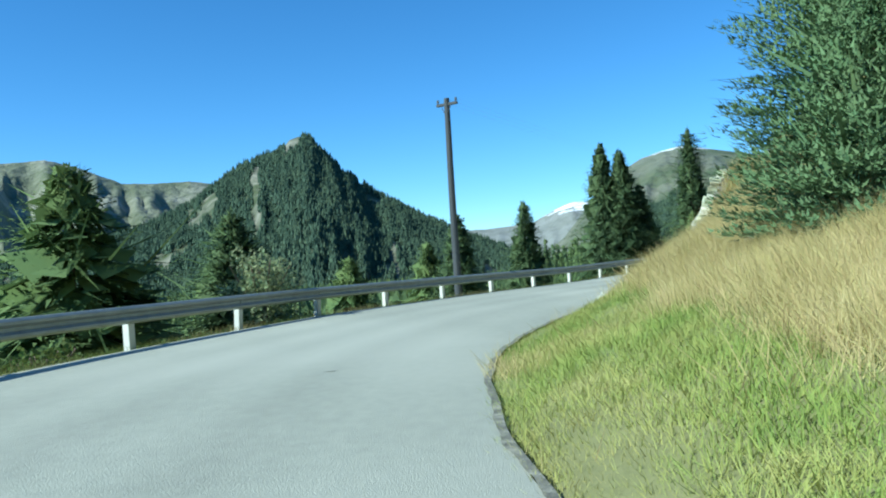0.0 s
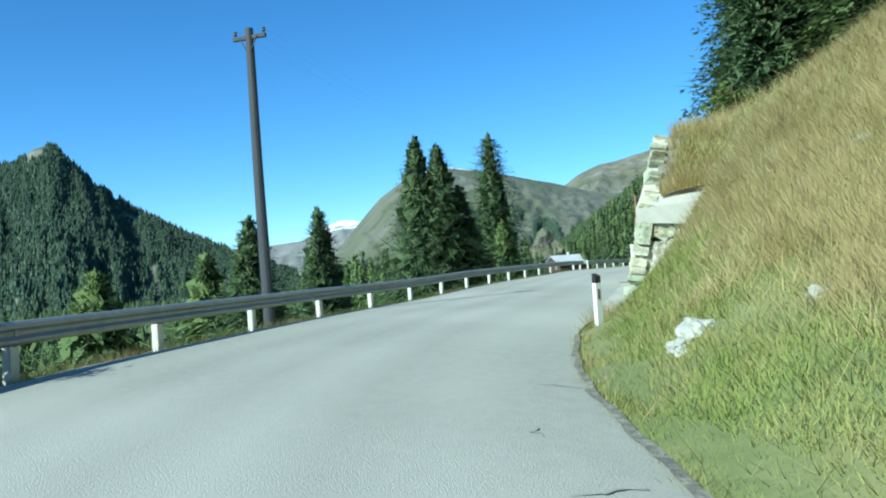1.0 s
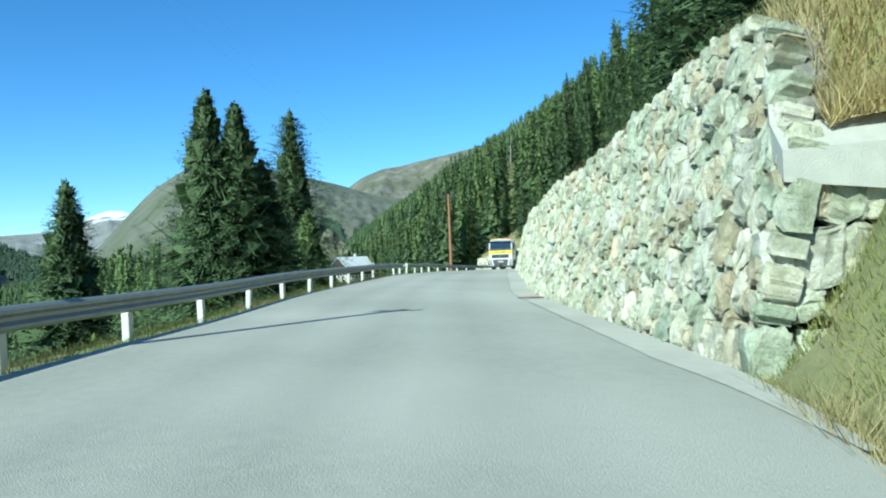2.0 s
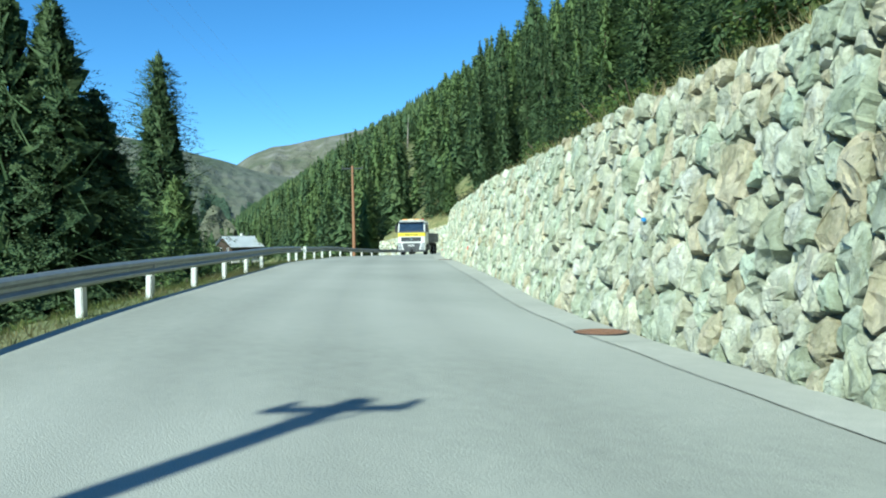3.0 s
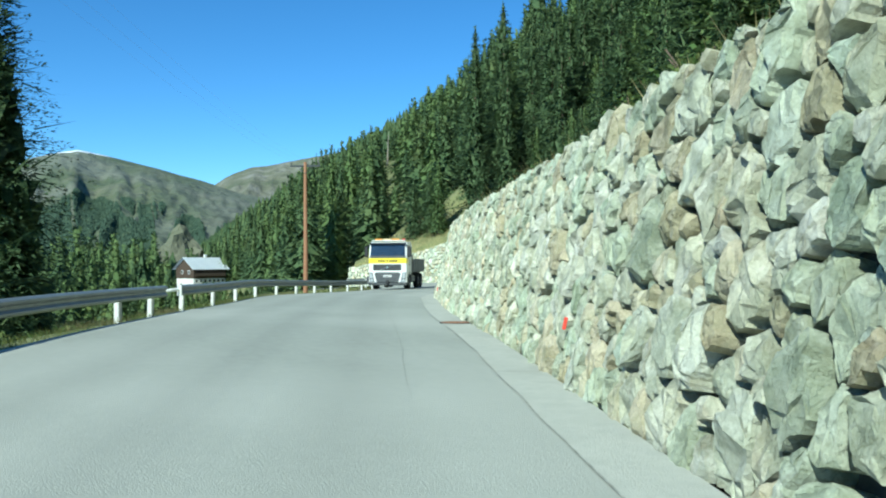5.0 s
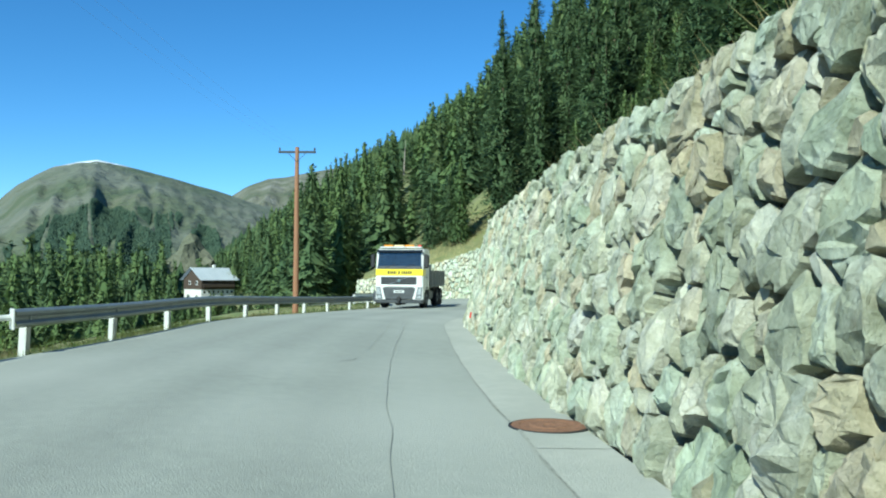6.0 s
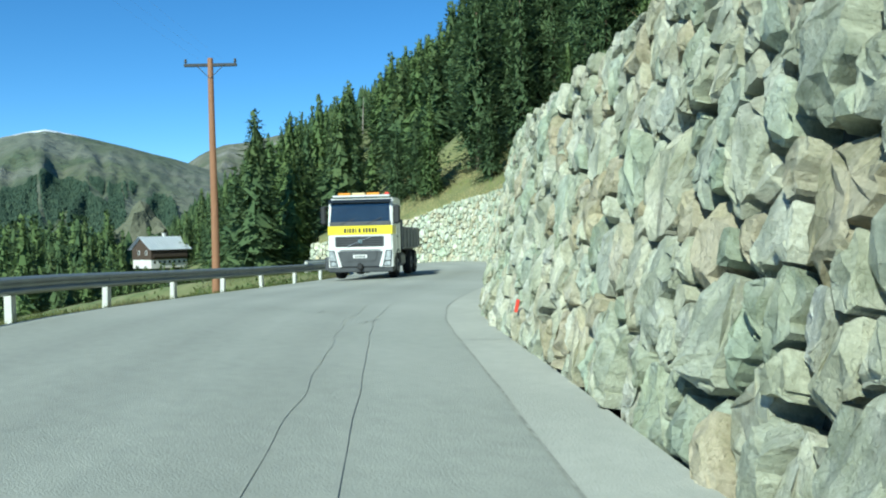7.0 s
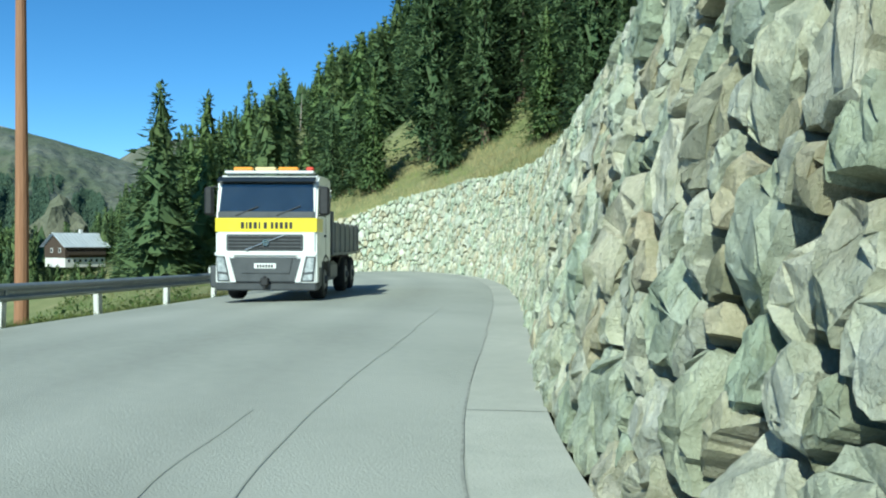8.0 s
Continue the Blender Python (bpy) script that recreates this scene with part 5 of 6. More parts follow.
def truck(x, y, turn):
    z = road_z(x, y)
    t = thing("tipper_truck", pose(x, y, z, 0, 0, turn), "white and yellow tipper truck standing on the road", "truck")
    W = 1.25
    front = [(0.06, 0.95), (0.0, 1.2), (0.0, 1.72), (0.02, 2.1), (0.2, 3.02), (0.42, 3.16), (1.95, 3.2), (2.05, 3.1), (2.05, 0.95)]
    cab = part("cab", prism(front, -W, W, 0.05), M["truck_white"], t)
    part("yellow_band", join(solid(-W - 0.004, W + 0.004, -0.012, 0.02, 1.74, 2.08, 0.004)), M["truck_yellow"], cab, "bright yellow band across the front")
    for s in (-1, 1):
        part("side_band", solid(s * W - 0.008, s * W + 0.008, 0.03, 0.85, 1.74, 2.08, 0.003), M["truck_yellow"], cab)
        sw = bmesh.new()
        f = sw.faces.new([sw.verts.new((s * (W + 0.006), py, pz)) for py, pz in ((0.3, 2.2), (1.25, 2.12), (1.25, 2.85), (0.42, 2.88))])
        bmesh.ops.solidify(sw, geom=[f], thickness=0.012)
        part("side_window", sw, M["glass_dark"], cab, "dark side window")
        part("door_line", solid(s * W - 0.005, s * W + 0.005, 1.32, 1.335, 1.0, 3.0), M["black"], cab)
        part("door_handle", solid(s * W - 0.03, s * W + 0.03, 1.1, 1.28, 1.62, 1.68, 0.01), M["black"], cab)
        part("arch", tube([(s * (W - 0.05), 1.35 + 0.62 * math.cos(a), 0.52 + 0.62 * math.sin(a)) for a in np.linspace(0.1, math.pi - 0.1, 12)], 0.07, 6), M["plastic_grey"], t, "grey wheel arch")
        part("step", solid(s * W - 0.2, s * W + 0.01, 0.2, 0.72, 0.35, 0.9, 0.04), M["plastic_grey"], t, "grey boarding step")
        m = part("mirror", solid(s * (W + 0.06) - 0.02, s * (W + 0.3), 0.02, 0.2, 2.15, 2.85, 0.05), M["black"], t, "black housing of the wing mirror")
        part("mirror_arm", rod((s * W, 0.15, 2.86), (s * (W + 0.2), 0.1, 2.84), 0.02), M["black"], m)
        part("mirror_arm", rod((s * W, 0.15, 2.14), (s * (W + 0.2), 0.1, 2.16), 0.02), M["black"], m)
        part("headlight_surround", slab([(s * 1.23, 1.14), (s * 0.98, 1.14), (s * 0.86, 0.52), (s * 1.19, 0.52)], -0.05, 0.02, 0.012), M["plastic_grey"], t, "grey surround of the headlight")
        part("headlight", slab([(s * 1.21, 1.11), (s * 1.04, 1.11), (s * 0.95, 0.74), (s * 1.17, 0.76)], -0.072, -0.03, 0.015), M["lamp_glass"], t, "clear slanted glass headlight")
        part("fog_lamp", slab([(s * 1.16, 0.71), (s * 0.95, 0.69), (s * 0.91, 0.55), (s * 1.15, 0.55)], -0.07, -0.03, 0.012), M["lamp_glass"], t)
        part("headlight_blade", slab([(s * 1.0, 1.15), (s * 0.9, 1.15), (s * 0.72, 0.5), (s * 0.86, 0.5)], -0.075, -0.02, 0.012), M["truck_white"], t, "white slanted blade beside the headlight")
        part("bumper_corner", prism([(-0.03, 0.46), (-0.03, 1.2), (0.7, 1.24), (0.7, 0.46)], s * 1.0 - 0.24 if s < 0 else 0.74, s * 1.0 + 0.26 if s > 0 else -0.74, 0.04), M["truck_white"], t, "white bumper corner")
    glass = bmesh.new()
    f = glass.faces.new([glass.verts.new(p) for p in ((-W + 0.08, 0.015, 2.2), (W - 0.08, 0.015, 2.2), (W - 0.12, 0.165, 2.95), (-W + 0.12, 0.165, 2.95))])
    bmesh.ops.solidify(glass, geom=[f], thickness=0.03)
    ws = part("windscreen", glass, M["windscreen"], cab, "dark reflecting windscreen")
    part("cowl", prism([(-0.012, 2.09), (-0.004, 2.24), (0.05, 2.24), (0.05, 2.09)], -W + 0.06, W - 0.06), M["plastic_grey"], cab, "grey strip under the windscreen")
    for a, b in (((-0.75, -0.02, 2.14), (-0.2, 0.02, 2.36)), ((0.25, -0.02, 2.14), (0.85, 0.02, 2.38))):
        part("wiper", rod(a, b, 0.014), M["black"], ws)
    part("sun_visor", prism([(-0.02, 2.98), (0.14, 3.1), (0.2, 3.02), (0.1, 2.94)], -W + 0.04, W - 0.04), M["glass_dark"], cab, "dark sun visor")
    bar = part("roof_beam", solid(-1.12, 1.12, 0.3, 0.55, 3.2, 3.27, 0.02), M["truck_white"], cab, "white beam carrying the roof lamps")
    for a, b, m in ((-0.9, -0.42, "orange"), (-0.36, 0.16, "amber"), (0.22, 0.72, "orange"), (0.92, 1.1, "red")):
        part("beacon", solid(a, b, 0.32, 0.52, 3.27, 3.36, 0.025), M[m], bar, "orange warning beacon" if m == "orange" else "")
    grille = part("grille", solid(-0.98, 0.92, -0.03, 0.03, 1.27, 1.68, 0.03), M["plastic_grey"], cab, "grey slatted radiator grille")
    for k in range(4):
        part("slat", solid(-0.92, 0.86, -0.05, -0.02, 1.33 + k * 0.085, 1.37 + k * 0.085, 0.008), M["black"], grille)
    part("chrome_bar", rod((-0.5, -0.06, 1.3), (0.46, -0.06, 1.66), 0.014), M["chrome"], grille, "diagonal chrome bar")
    part("emblem", rod((0, -0.05, 1.48), (0, -0.075, 1.48), 0.085, seg=18), M["chrome"], grille, "round chrome emblem")
    lower = part("bumper", slab([(-0.92, 1.12), (0.92, 1.12), (0.74, 0.5), (-0.74, 0.5)], -0.06, 0.3, 0.03), M["plastic_grey"], t, "dark grey centre bumper panel")
    part("bumper_panel", slab([(-0.68, 1.1), (0.68, 1.1), (0.6, 0.72), (-0.6, 0.72)], -0.082, -0.05, 0.012), M["plastic_grey"], lower, "raised dark grey centre panel")
    part("bumper_strip", solid(-W - 0.02, W + 0.02, -0.03, 0.25, 1.15, 1.24, 0.02), M["truck_white"], t, "white strip over the bumper")
    part("skid_plate", prism([(-0.05, 0.3), (-0.07, 0.48), (0.6, 0.48), (0.5, 0.3)], -W, W, 0.03), M["plastic_grey"], t, "grey lower bumper")
    part("tow_coupling", join(solid(-0.1, 0.1, -0.2, -0.04, 0.42, 0.62, 0.03), rod((0, -0.16, 0.34), (0, -0.16, 0.66), 0.04)), M["black"], t)
    plate = part("number_plate", solid(-0.27, 0.27, -0.1, -0.08, 0.84, 0.97, 0.008), M["white"], lower, "white number plate")
    for k in range(6):
        part("lettering", solid(-0.2 + k * 0.07, -0.155 + k * 0.07, -0.107, -0.099, 0.87, 0.94), M["black"], plate)
    x0 = -0.62
    for wd in (0.1, 0.05, 0.09, 0.1, 0.05, 0.0, 0.1, 0.0, 0.08, 0.09, 0.1, 0.09, 0.09):
        if wd:
            part("lettering", solid(x0, x0 + wd * 0.8, -0.019, -0.01, 1.82, 1.98), M["black"], cab)
        x0 += wd + 0.025 if wd else 0.05
    # chassis, body
    part("chassis", join(solid(-0.45, -0.3, 0.6, 7.4, 0.62, 0.9, 0.02), solid(0.3, 0.45, 0.6, 7.4, 0.62, 0.9, 0.02), solid(-0.45, 0.45, 2.2, 2.4, 0.66, 0.86, 0.02), solid(-0.45, 0.45, 6.9, 7.1, 0.66, 0.86, 0.02)), M["black"], t, "black chassis frame")
    part("exhaust_stack", solid(0.7, 1.2, 2.12, 2.45, 1.0, 2.75, 0.06), M["black"], t, "dark air intake behind the cab")
    part("fuel_tank", solid(0.55, 1.15, 2.6, 4.0, 0.42, 0.95, 0.1, ), M["tipper"], t, "grey side fuel tank")
    part("toolbox", solid(-1.15, -0.55, 2.6, 4.0, 0.42, 0.95, 0.06), M["plastic_grey"], t)
    body = part("tipper_body", join(solid(-1.24, 1.24, 2.62, 7.6, 1.12, 1.24, 0.02)), M["tipper"], t, "grey steel tipper body")
    part("headboard", solid(-1.24, 1.24, 2.58, 2.7, 1.24, 2.35, 0.02), M["tipper"], body)
    for s in (-1, 1):
        sd = part("sideboard", solid(s * 1.24 - 0.04, s * 1.24 + 0.01, 2.7, 7.6, 1.24, 2.05, 0.015), M["tipper"], body, "grey dusty sideboard")
        for k in range(6):
            part("side_rib", solid(s * 1.24 - 0.02, s * 1.24 + 0.05, 2.75 + k * 0.95, 2.83 + k * 0.95, 1.2, 2.05, 0.01), M["tipper"], body)
    part("tailboard", solid(-1.24, 1.24, 7.52, 7.6, 1.24, 2.05, 0.015), M["tipper"], body)
    part("subframe", solid(-0.9, 0.9, 2.8, 7.5, 0.92, 1.12, 0.02), M["black"], t)
    part("ladder_rack", join(rod((0.7, 2.5, 2.9), (1.2, 2.5, 2.9), 0.03), rod((0.7, 2.5, 2.75), (1.2, 2.5, 2.75), 0.03), rod((0.75, 2.5, 2.3), (0.75, 2.5, 2.9), 0.03), rod((1.15, 2.5, 2.3), (1.15, 2.5, 2.9), 0.03)), M["post"], t, "white rack behind the cab")
    for wy in (1.35, 5.1, 6.45):
        for s in (-1, 1):
            wheel_parts(t, s * 1.06, wy, 0.52, 0.34)
    for s in (-1, 1):
        part("mudguard", tube([(s * 1.06, 5.78 + 1.4 * math.cos(a), 0.62 + 0.5 * math.sin(a)) for a in np.linspace(0.3, math.pi - 0.3, 10)], 0.06, 6), M["black"], t)


truck(42.1, 89.5, -43)


# ---------------------------------------------------------------- paint marks on the wall
def wall_mark(x, y, h, w, tall, mat, label):
    s = arc_at(RS, RC, x, y)
    p, n = along(RS, RC, RN, s)
    ob = part("paint_mark", solid(-w / 2, w / 2, -0.02, 0.02, -tall / 2, tall / 2, 0.006), mat, None)
    ob.matrix_world = Matrix.Translation(p + n * (BATTER * h + 0.03) + Vector((0, 0, h))) @ pose(0, 0, 0, -12, 4, math.degrees(math.atan2(n.y, n.x)) - 90)
    tagged(ob, label, "paint mark")


wall_mark(19.6, 49.8, 0.64, 0.03, 0.14, M["red"], "short red painted bar on a wall stone")
wall_mark(31.95, 69.15, 0.42, 0.03, 0.15, M["red"], "short red painted bar low on the wall")
wall_mark(9.2, 31.7, 1.45, 0.07, 0.05, M["blue"], "small blue painted mark on a wall stone")


# ---------------------------------------------------------------- dead trunks, bluff
def snag(x, y, h, lean):
    z = ground_at(x, y)
    t = thing("dead_tree", pose(x, y, z - 0.5, lean, lean * 0.6, 0), "bare pale dead tree trunk on the hillside", "dead tree", "dead trunks on the hillside")
    part("trunk", trunk_bm(h, 0.4, 0.4), M["wood_grey"], t)
    for k in range(5):
        a, f = k * 2.1 + x, 0.45 + 0.1 * k
        part("branch", rod((0, 0, h * f), (1.3 * math.cos(a), 1.3 * math.sin(a), h * f + 0.5), 0.07, 0.02, 5), M["wood_grey"], t)


snag(193, 333, 15, 1)
snag(199, 331, 12, -2)
snag(188, 336, 10, 3)


def boulder_bm(r, seed, flat=0.7):
    bm = bmesh.new()
    bmesh.ops.create_icosphere(bm, subdivisions=3, radius=r)
    for v in bm.verts:
        q = v.co.normalized()
        k = 1 + 0.35 * noise.noise(q * 1.6 + Vector((seed, 0, 0))) + 0.16 * noise.noise(q * 4 + Vector((0, seed, 0))) + 0.07 * noise.noise(q * 9 + Vector((0, 0, seed)))
        v.co = Vector((v.co.x * k, v.co.y * k, v.co.z * k * flat))
    return bm


low = ground_at(134, 414) - 2
bluff = tagged(part("rock_bluff", boulder_bm(11.5, 3.3, (15.5 - low) / 23), M["alp_right"], None), "bare rounded rock bluff above the farmhouse", "rock")
bluff.location = (134, 414, (15.5 + low) / 2)
for i, (x, y, r) in enumerate(((-1.0, 8.5, 0.12), (-0.78, 8.55, 0.19), (-1.1, 8.3, 0.08), (-0.2, 7.5, 0.12), (0.6, 13.7, 0.05), (0.9, 3.5, 0.14), (1.6, 4.4, 0.2), (2.3, 6.2, 0.17), (1.2, -1.2, 0.15), (2.2, 0.6, 0.22), (2.7, 10.4, 0.13), (-0.1, 12.9, 0.06), (2.0, -3.2, 0.2))):
    b = tagged(part("rock", boulder_bm(r, i * 1.7, 0.7), M["boulder"], None), "pale weathered rock lying in the grass bank", "rock", "rocks on the bank")
    b.location = (x, y, ground_at(x, y) + r * 0.08)


# ---------------------------------------------------------------- shrubs
def shrub(name, label, x, y, h, r, n, size, mat, seed):
    g = np.random.default_rng(seed)
    t = thing(name, pose(x, y, ground_at(x, y) - 0.1), label, "shrub")
    for k in range(7):
        a = k * 0.9 + g.uniform(-0.3, 0.3)
        part("stem", tube([(0.05 * math.cos(a), 0.05 * math.sin(a), 0), (0.35 * r * math.cos(a), 0.35 * r * math.sin(a), h * 0.5), (0.7 * r * math.cos(a), 0.7 * r * math.sin(a), h * g.uniform(0.75, 0.95))], 0.018, 5), M["bark"], t)
    d = g.normal(0, 1, (n, 3))
    d /= np.linalg.norm(d, axis=1)[:, None]
    lump = 0.75 + 0.35 * np.sin(d[:, 0] * 5 + seed) * np.sin(d[:, 1] * 4 + 1) + 0.15 * np.sin(d[:, 2] * 9)
    q = d * (g.uniform(0.25, 1.0, n) ** 0.45 * lump)[:, None]
    base = np.c_[q[:, 0] * r, q[:, 1] * r, h * 0.55 + q[:, 2] * h * 0.5]
    base = base[base[:, 2] > 0.02]
    n = len(base)
    v = sprays(base, g.normal(0, 1, (n, 3)), size * g.uniform(0.7, 1.4, n), size * g.uniform(0.3, 0.5, n), g.normal(0, 1, (n, 3)))
    c = new("foliage", fast_mesh("foliage", v, 4, mat))
    c.parent = t


shrub("birch_shrub", "pale silvery-leaved shrub behind the guardrail", -9.3, 12.0, 1.7 - ground_at(-9.3, 12.0), 1.15, 2600, 0.11, M["leaf_pale"], 4)
for i, (x, y, h, r) in enumerate(((-11.5, 5.5, 1.0, 0.8), (-10.6, 18.5, 1.3, 1.0), (-7.6, 22.0, 1.1, 0.9), (-6.2, 29.0, 1.2, 1.0), (-3.6, 33.5, 1.0, 0.9), (-1.2, 36.5, 1.3, 1.1), (0.9, 41.5, 1.4, 1.2), (3.0, 45.5, 1.5, 1.2), (6.0, 50.0, 1.2, 1.0), (9.2, 55.5, 1.3, 1.1), (11.8, 60.2, 1.5, 1.3), (-8.8, 25.5, 1.4, 1.1), (-12.8, 0.5, 1.2, 1.0))):
    shrub("green_shrub", "low green shrub at the slope's edge behind the guardrail", x, y, h, r, 900, 0.12, M["leaf"], 50 + i)
for i, (s, d, h, r) in enumerate(((4, 3.0, 1.0, 0.8), (9, 4.2, 1.2, 0.9), (14, 3.2, 1.1, 1.0), (19, 4.5, 1.5, 1.1), (26, 4.0, 1.4, 1.2), (33, 5.0, 1.5, 1.3), (41, 4.2, 1.3, 1.2), (49, 5.4, 1.5, 1.2), (-6, 5.5, 0.7, 0.7), (-9, 6.5, 0.8, 0.7), (80, 7.0, 1.3, 1.0), (92, 8, 1.4, 1.1))):
    p, n = along(RS, RC, RN, WALL_START + s)
    shrub("green_shrub", "yellowish-green shrub on the bank above the wall" if s > 0 else "dark green shrub on the grassy bank", p.x + n.x * d, p.y + n.y * d, h, r, 900, 0.12, M["leaf"], 90 + i)


# ---------------------------------------------------------------- grass
def blades(name, label, x, y, tall, thick, mat, seed, road_s, road_n, side, sink=0.03):
    g = np.random.default_rng(seed)
    n = len(x)
    z = terrain(x, y) - sink
    a = g.uniform(0, 6.28, n)
    h = tall * g.uniform(0.5, 1.3, n)
    w = thick * g.uniform(0.6, 1.3, n)
    lx, ly = g.normal(0, 0.55, n) * h, g.normal(0, 0.55, n) * h
    c, s = np.cos(a) * w, np.sin(a) * w
    v = np.stack([np.c_[x - c, y - s, z], np.c_[x + c, y + s, z], np.c_[x + lx, y + ly, z + h]], 1).reshape(-1, 3)
    k = nearest(road_s, road_n, x, y)[0]
    face = np.c_[road_n[k] * side, np.full(n, 0.9)] + g.normal(0, 0.25, (n, 3))
    ob = new(name, fast_mesh(name, v, 3, mat, np.repeat(face, 3, axis=0)))
    return tagged(ob, label, "grass", kind="stuff")


def band(curve_s, curve, normal, s0, s1, d0, d1, count, seed, sign=1):
    g = np.random.default_rng(seed)
    s = g.uniform(s0, s1, count)
    d = g.uniform(d0, d1, count) * sign
    x, y = np.interp(s, curve_s, curve[:, 0]), np.interp(s, curve_s, curve[:, 1])
    nx, ny = np.interp(s, curve_s, normal[:, 0]), np.interp(s, curve_s, normal[:, 1])
    return x + nx * d, y + ny * d, s, np.abs(d)


x, y, s, d = band(RS, RC, RN, WALL_START - 31, WALL_START - 0.1, -0.03, 7.5, 370000, 61)
patch = fractal(x, y, 0.45, 3, 4) * 0.8 + np.interp(d, [0, 0.8, 1.6, 2.5, 5, 9], [-0.1, -0.5, -0.3, 0.3, 0.4, 0.1]) + np.interp(s - WALL_START, [-28, -14, -8, -4, 0], [-0.4, -0.34, -0.18, 0.1, 0.12]) + np.interp(d, [1.7, 2.8], [0, 0.5]) * np.interp(s - WALL_START, [-13, -10], [1, 0])
dry = patch + np.random.default_rng(65).normal(0, 0.24, len(x)) > 0.02
blades("grass", "thick green grass on the roadside bank", x[~dry], y[~dry], 0.12, 0.0062, M["grass"], 1, RC, RN, -1)
blades("dry_grass", "tall golden dry grass on the upper bank", x[dry], y[dry], 0.33, 0.005, M["dry_grass"], 2, RC, RN, -1)
x, y, s, d = band(LS, LC, LN, 2, HD + 25, -0.36, 3.4, 80000, 62, -1)
dry = fractal(x, y, 0.3, 3, 6) > 0.12
blades("grass", "green grass on the verge under the guardrail", x[~dry], y[~dry], 0.16, 0.008, M["grass"], 3, LC, LN, 1)
blades("dry_grass", "straw-coloured grass on the verge under the guardrail", x[dry], y[dry], 0.2, 0.007, M["dry_grass"], 4, LC, LN, 1)
x, y, s, d = band(RS, RC, RN, WALL_START, WALL_END, 0.0, 10, 70000, 63)
lift = np.interp(s, RS, wall_height(RS)) * BATTER
nx, ny = np.interp(s, RS, RN[:, 0]), np.interp(s, RS, RN[:, 1])
x, y = x + nx * (lift + 1.9), y + ny * (lift + 1.9)
dry = fractal(x, y, 0.2, 3, 8) + np.interp(s - WALL_START, [50, 75], [0, 0.35]) > -0.1
blades("grass", "green grass above the retaining wall", x[~dry], y[~dry], 0.3, 0.01, M["grass"], 5, RC, RN, -1)
blades("dry_grass", "tall straw-coloured grass above the retaining wall", x[dry], y[dry], 0.4, 0.009, M["dry_grass"], 6, RC, RN, -1)
x, y, s, d = band(LS, LC, LN, 2, HD + 25, 1.3, 8.0, 26000, 71, -1)
g = np.random.default_rng(72)
clump = fractal(x, y, 0.6, 3, 14)
keep = clump > -0.15
x, y, clump = x[keep], y[keep], clump[keep]
base = np.c_[x, y, terrain(x, y) + g.uniform(0, 0.25, len(x)) + np.maximum(0, clump) * g.uniform(0, 1.1, len(x))]
v = sprays(base, g.normal(0, 1, base.shape) + (0, 0, 0.6), g.uniform(0.1, 0.24, len(x)), g.uniform(0.03, 0.06, len(x)), g.normal(0, 1, base.shape))
tagged(new("undergrowth", fast_mesh("undergrowth", v, 4, M["leaf"])), "leafy green herbs and saplings on the slope below the road", "undergrowth", kind="stuff")
# fringe hanging over the wall's top edge
g = np.random.default_rng(64)
n = 34000
s = WALL_START + 0.2 + (WALL_END - WALL_START - 0.4) * g.uniform(0, 1, n) ** 2.2
hh = np.interp(s, RS, wall_height(RS))
dd = hh * BATTER + g.uniform(0.5, 2.8, n)
px, py, pz = (np.interp(s, RS, RC[:, k]) for k in range(3))
nx, ny = np.interp(s, RS, RN[:, 0]), np.interp(s, RS, RN[:, 1])
x, y, z = px + nx * dd, py + ny * dd, pz + hh + np.interp(dd - hh * BATTER, [0.5, 0.7, 2.6], [-0.05, 0.04, 0.3]) - 0.02
h, a = g.uniform(0.12, 0.5, n), g.uniform(0, 6.28, n)
c, q = np.cos(a) * 0.009, np.sin(a) * 0.009
lx, ly = g.normal(0, 0.4, n) * h, g.normal(0, 0.4, n) * h
v = np.stack([np.c_[x - c, y - q, z], np.c_[x + c, y + q, z], np.c_[x + lx, y + ly, z + h]], 1).reshape(-1, 3)
away = np.c_[-nx, -ny, np.full(n, 0.9)] + g.normal(0, 0.25, (n, 3))
tagged(new("dry_grass", fast_mesh("dry_grass", v, 3, M["dry_grass"], np.repeat(away, 3, axis=0))), "dry grass fringe along the top of the wall", "grass", kind="stuff")


# ---------------------------------------------------------------- stone wall, piece by piece
def clip(poly, nx, ny, c):
    """The part of a convex polygon where nx * x + ny * y <= c."""
    out = []
    for i in range(len(poly)):
        a, b = poly[i], poly[(i + 1) % len(poly)]
        da, db = nx * a[0] + ny * a[1] - c, nx * b[0] + ny * b[1] - c
        if da <= 0:
            out.append(a)
        if da * db < 0:
            f = da / (da - db)
            out.append((a[0] + (b[0] - a[0]) * f, a[1] + (b[1] - a[1]) * f))
    return out


g = np.random.default_rng(5)
LONG = WALL_END - WALL_START
seeds = []
cells = {}


def try_seed(u, v, r):
    i, j = int(u // 1.0), int(v // 1.0)
    for a in range(i - 2, i + 3):
        for b in range(j - 2, j + 3):
            for q in cells.get((a, b), ()):
                if ((u - q[0]) * 1.22) ** 2 + ((v - q[1]) * 0.82) ** 2 < (0.86 * (r + q[2])) ** 2:
                    return
    seeds.append((u, v, r))
    cells.setdefault((i, j), []).append((u, v, r))


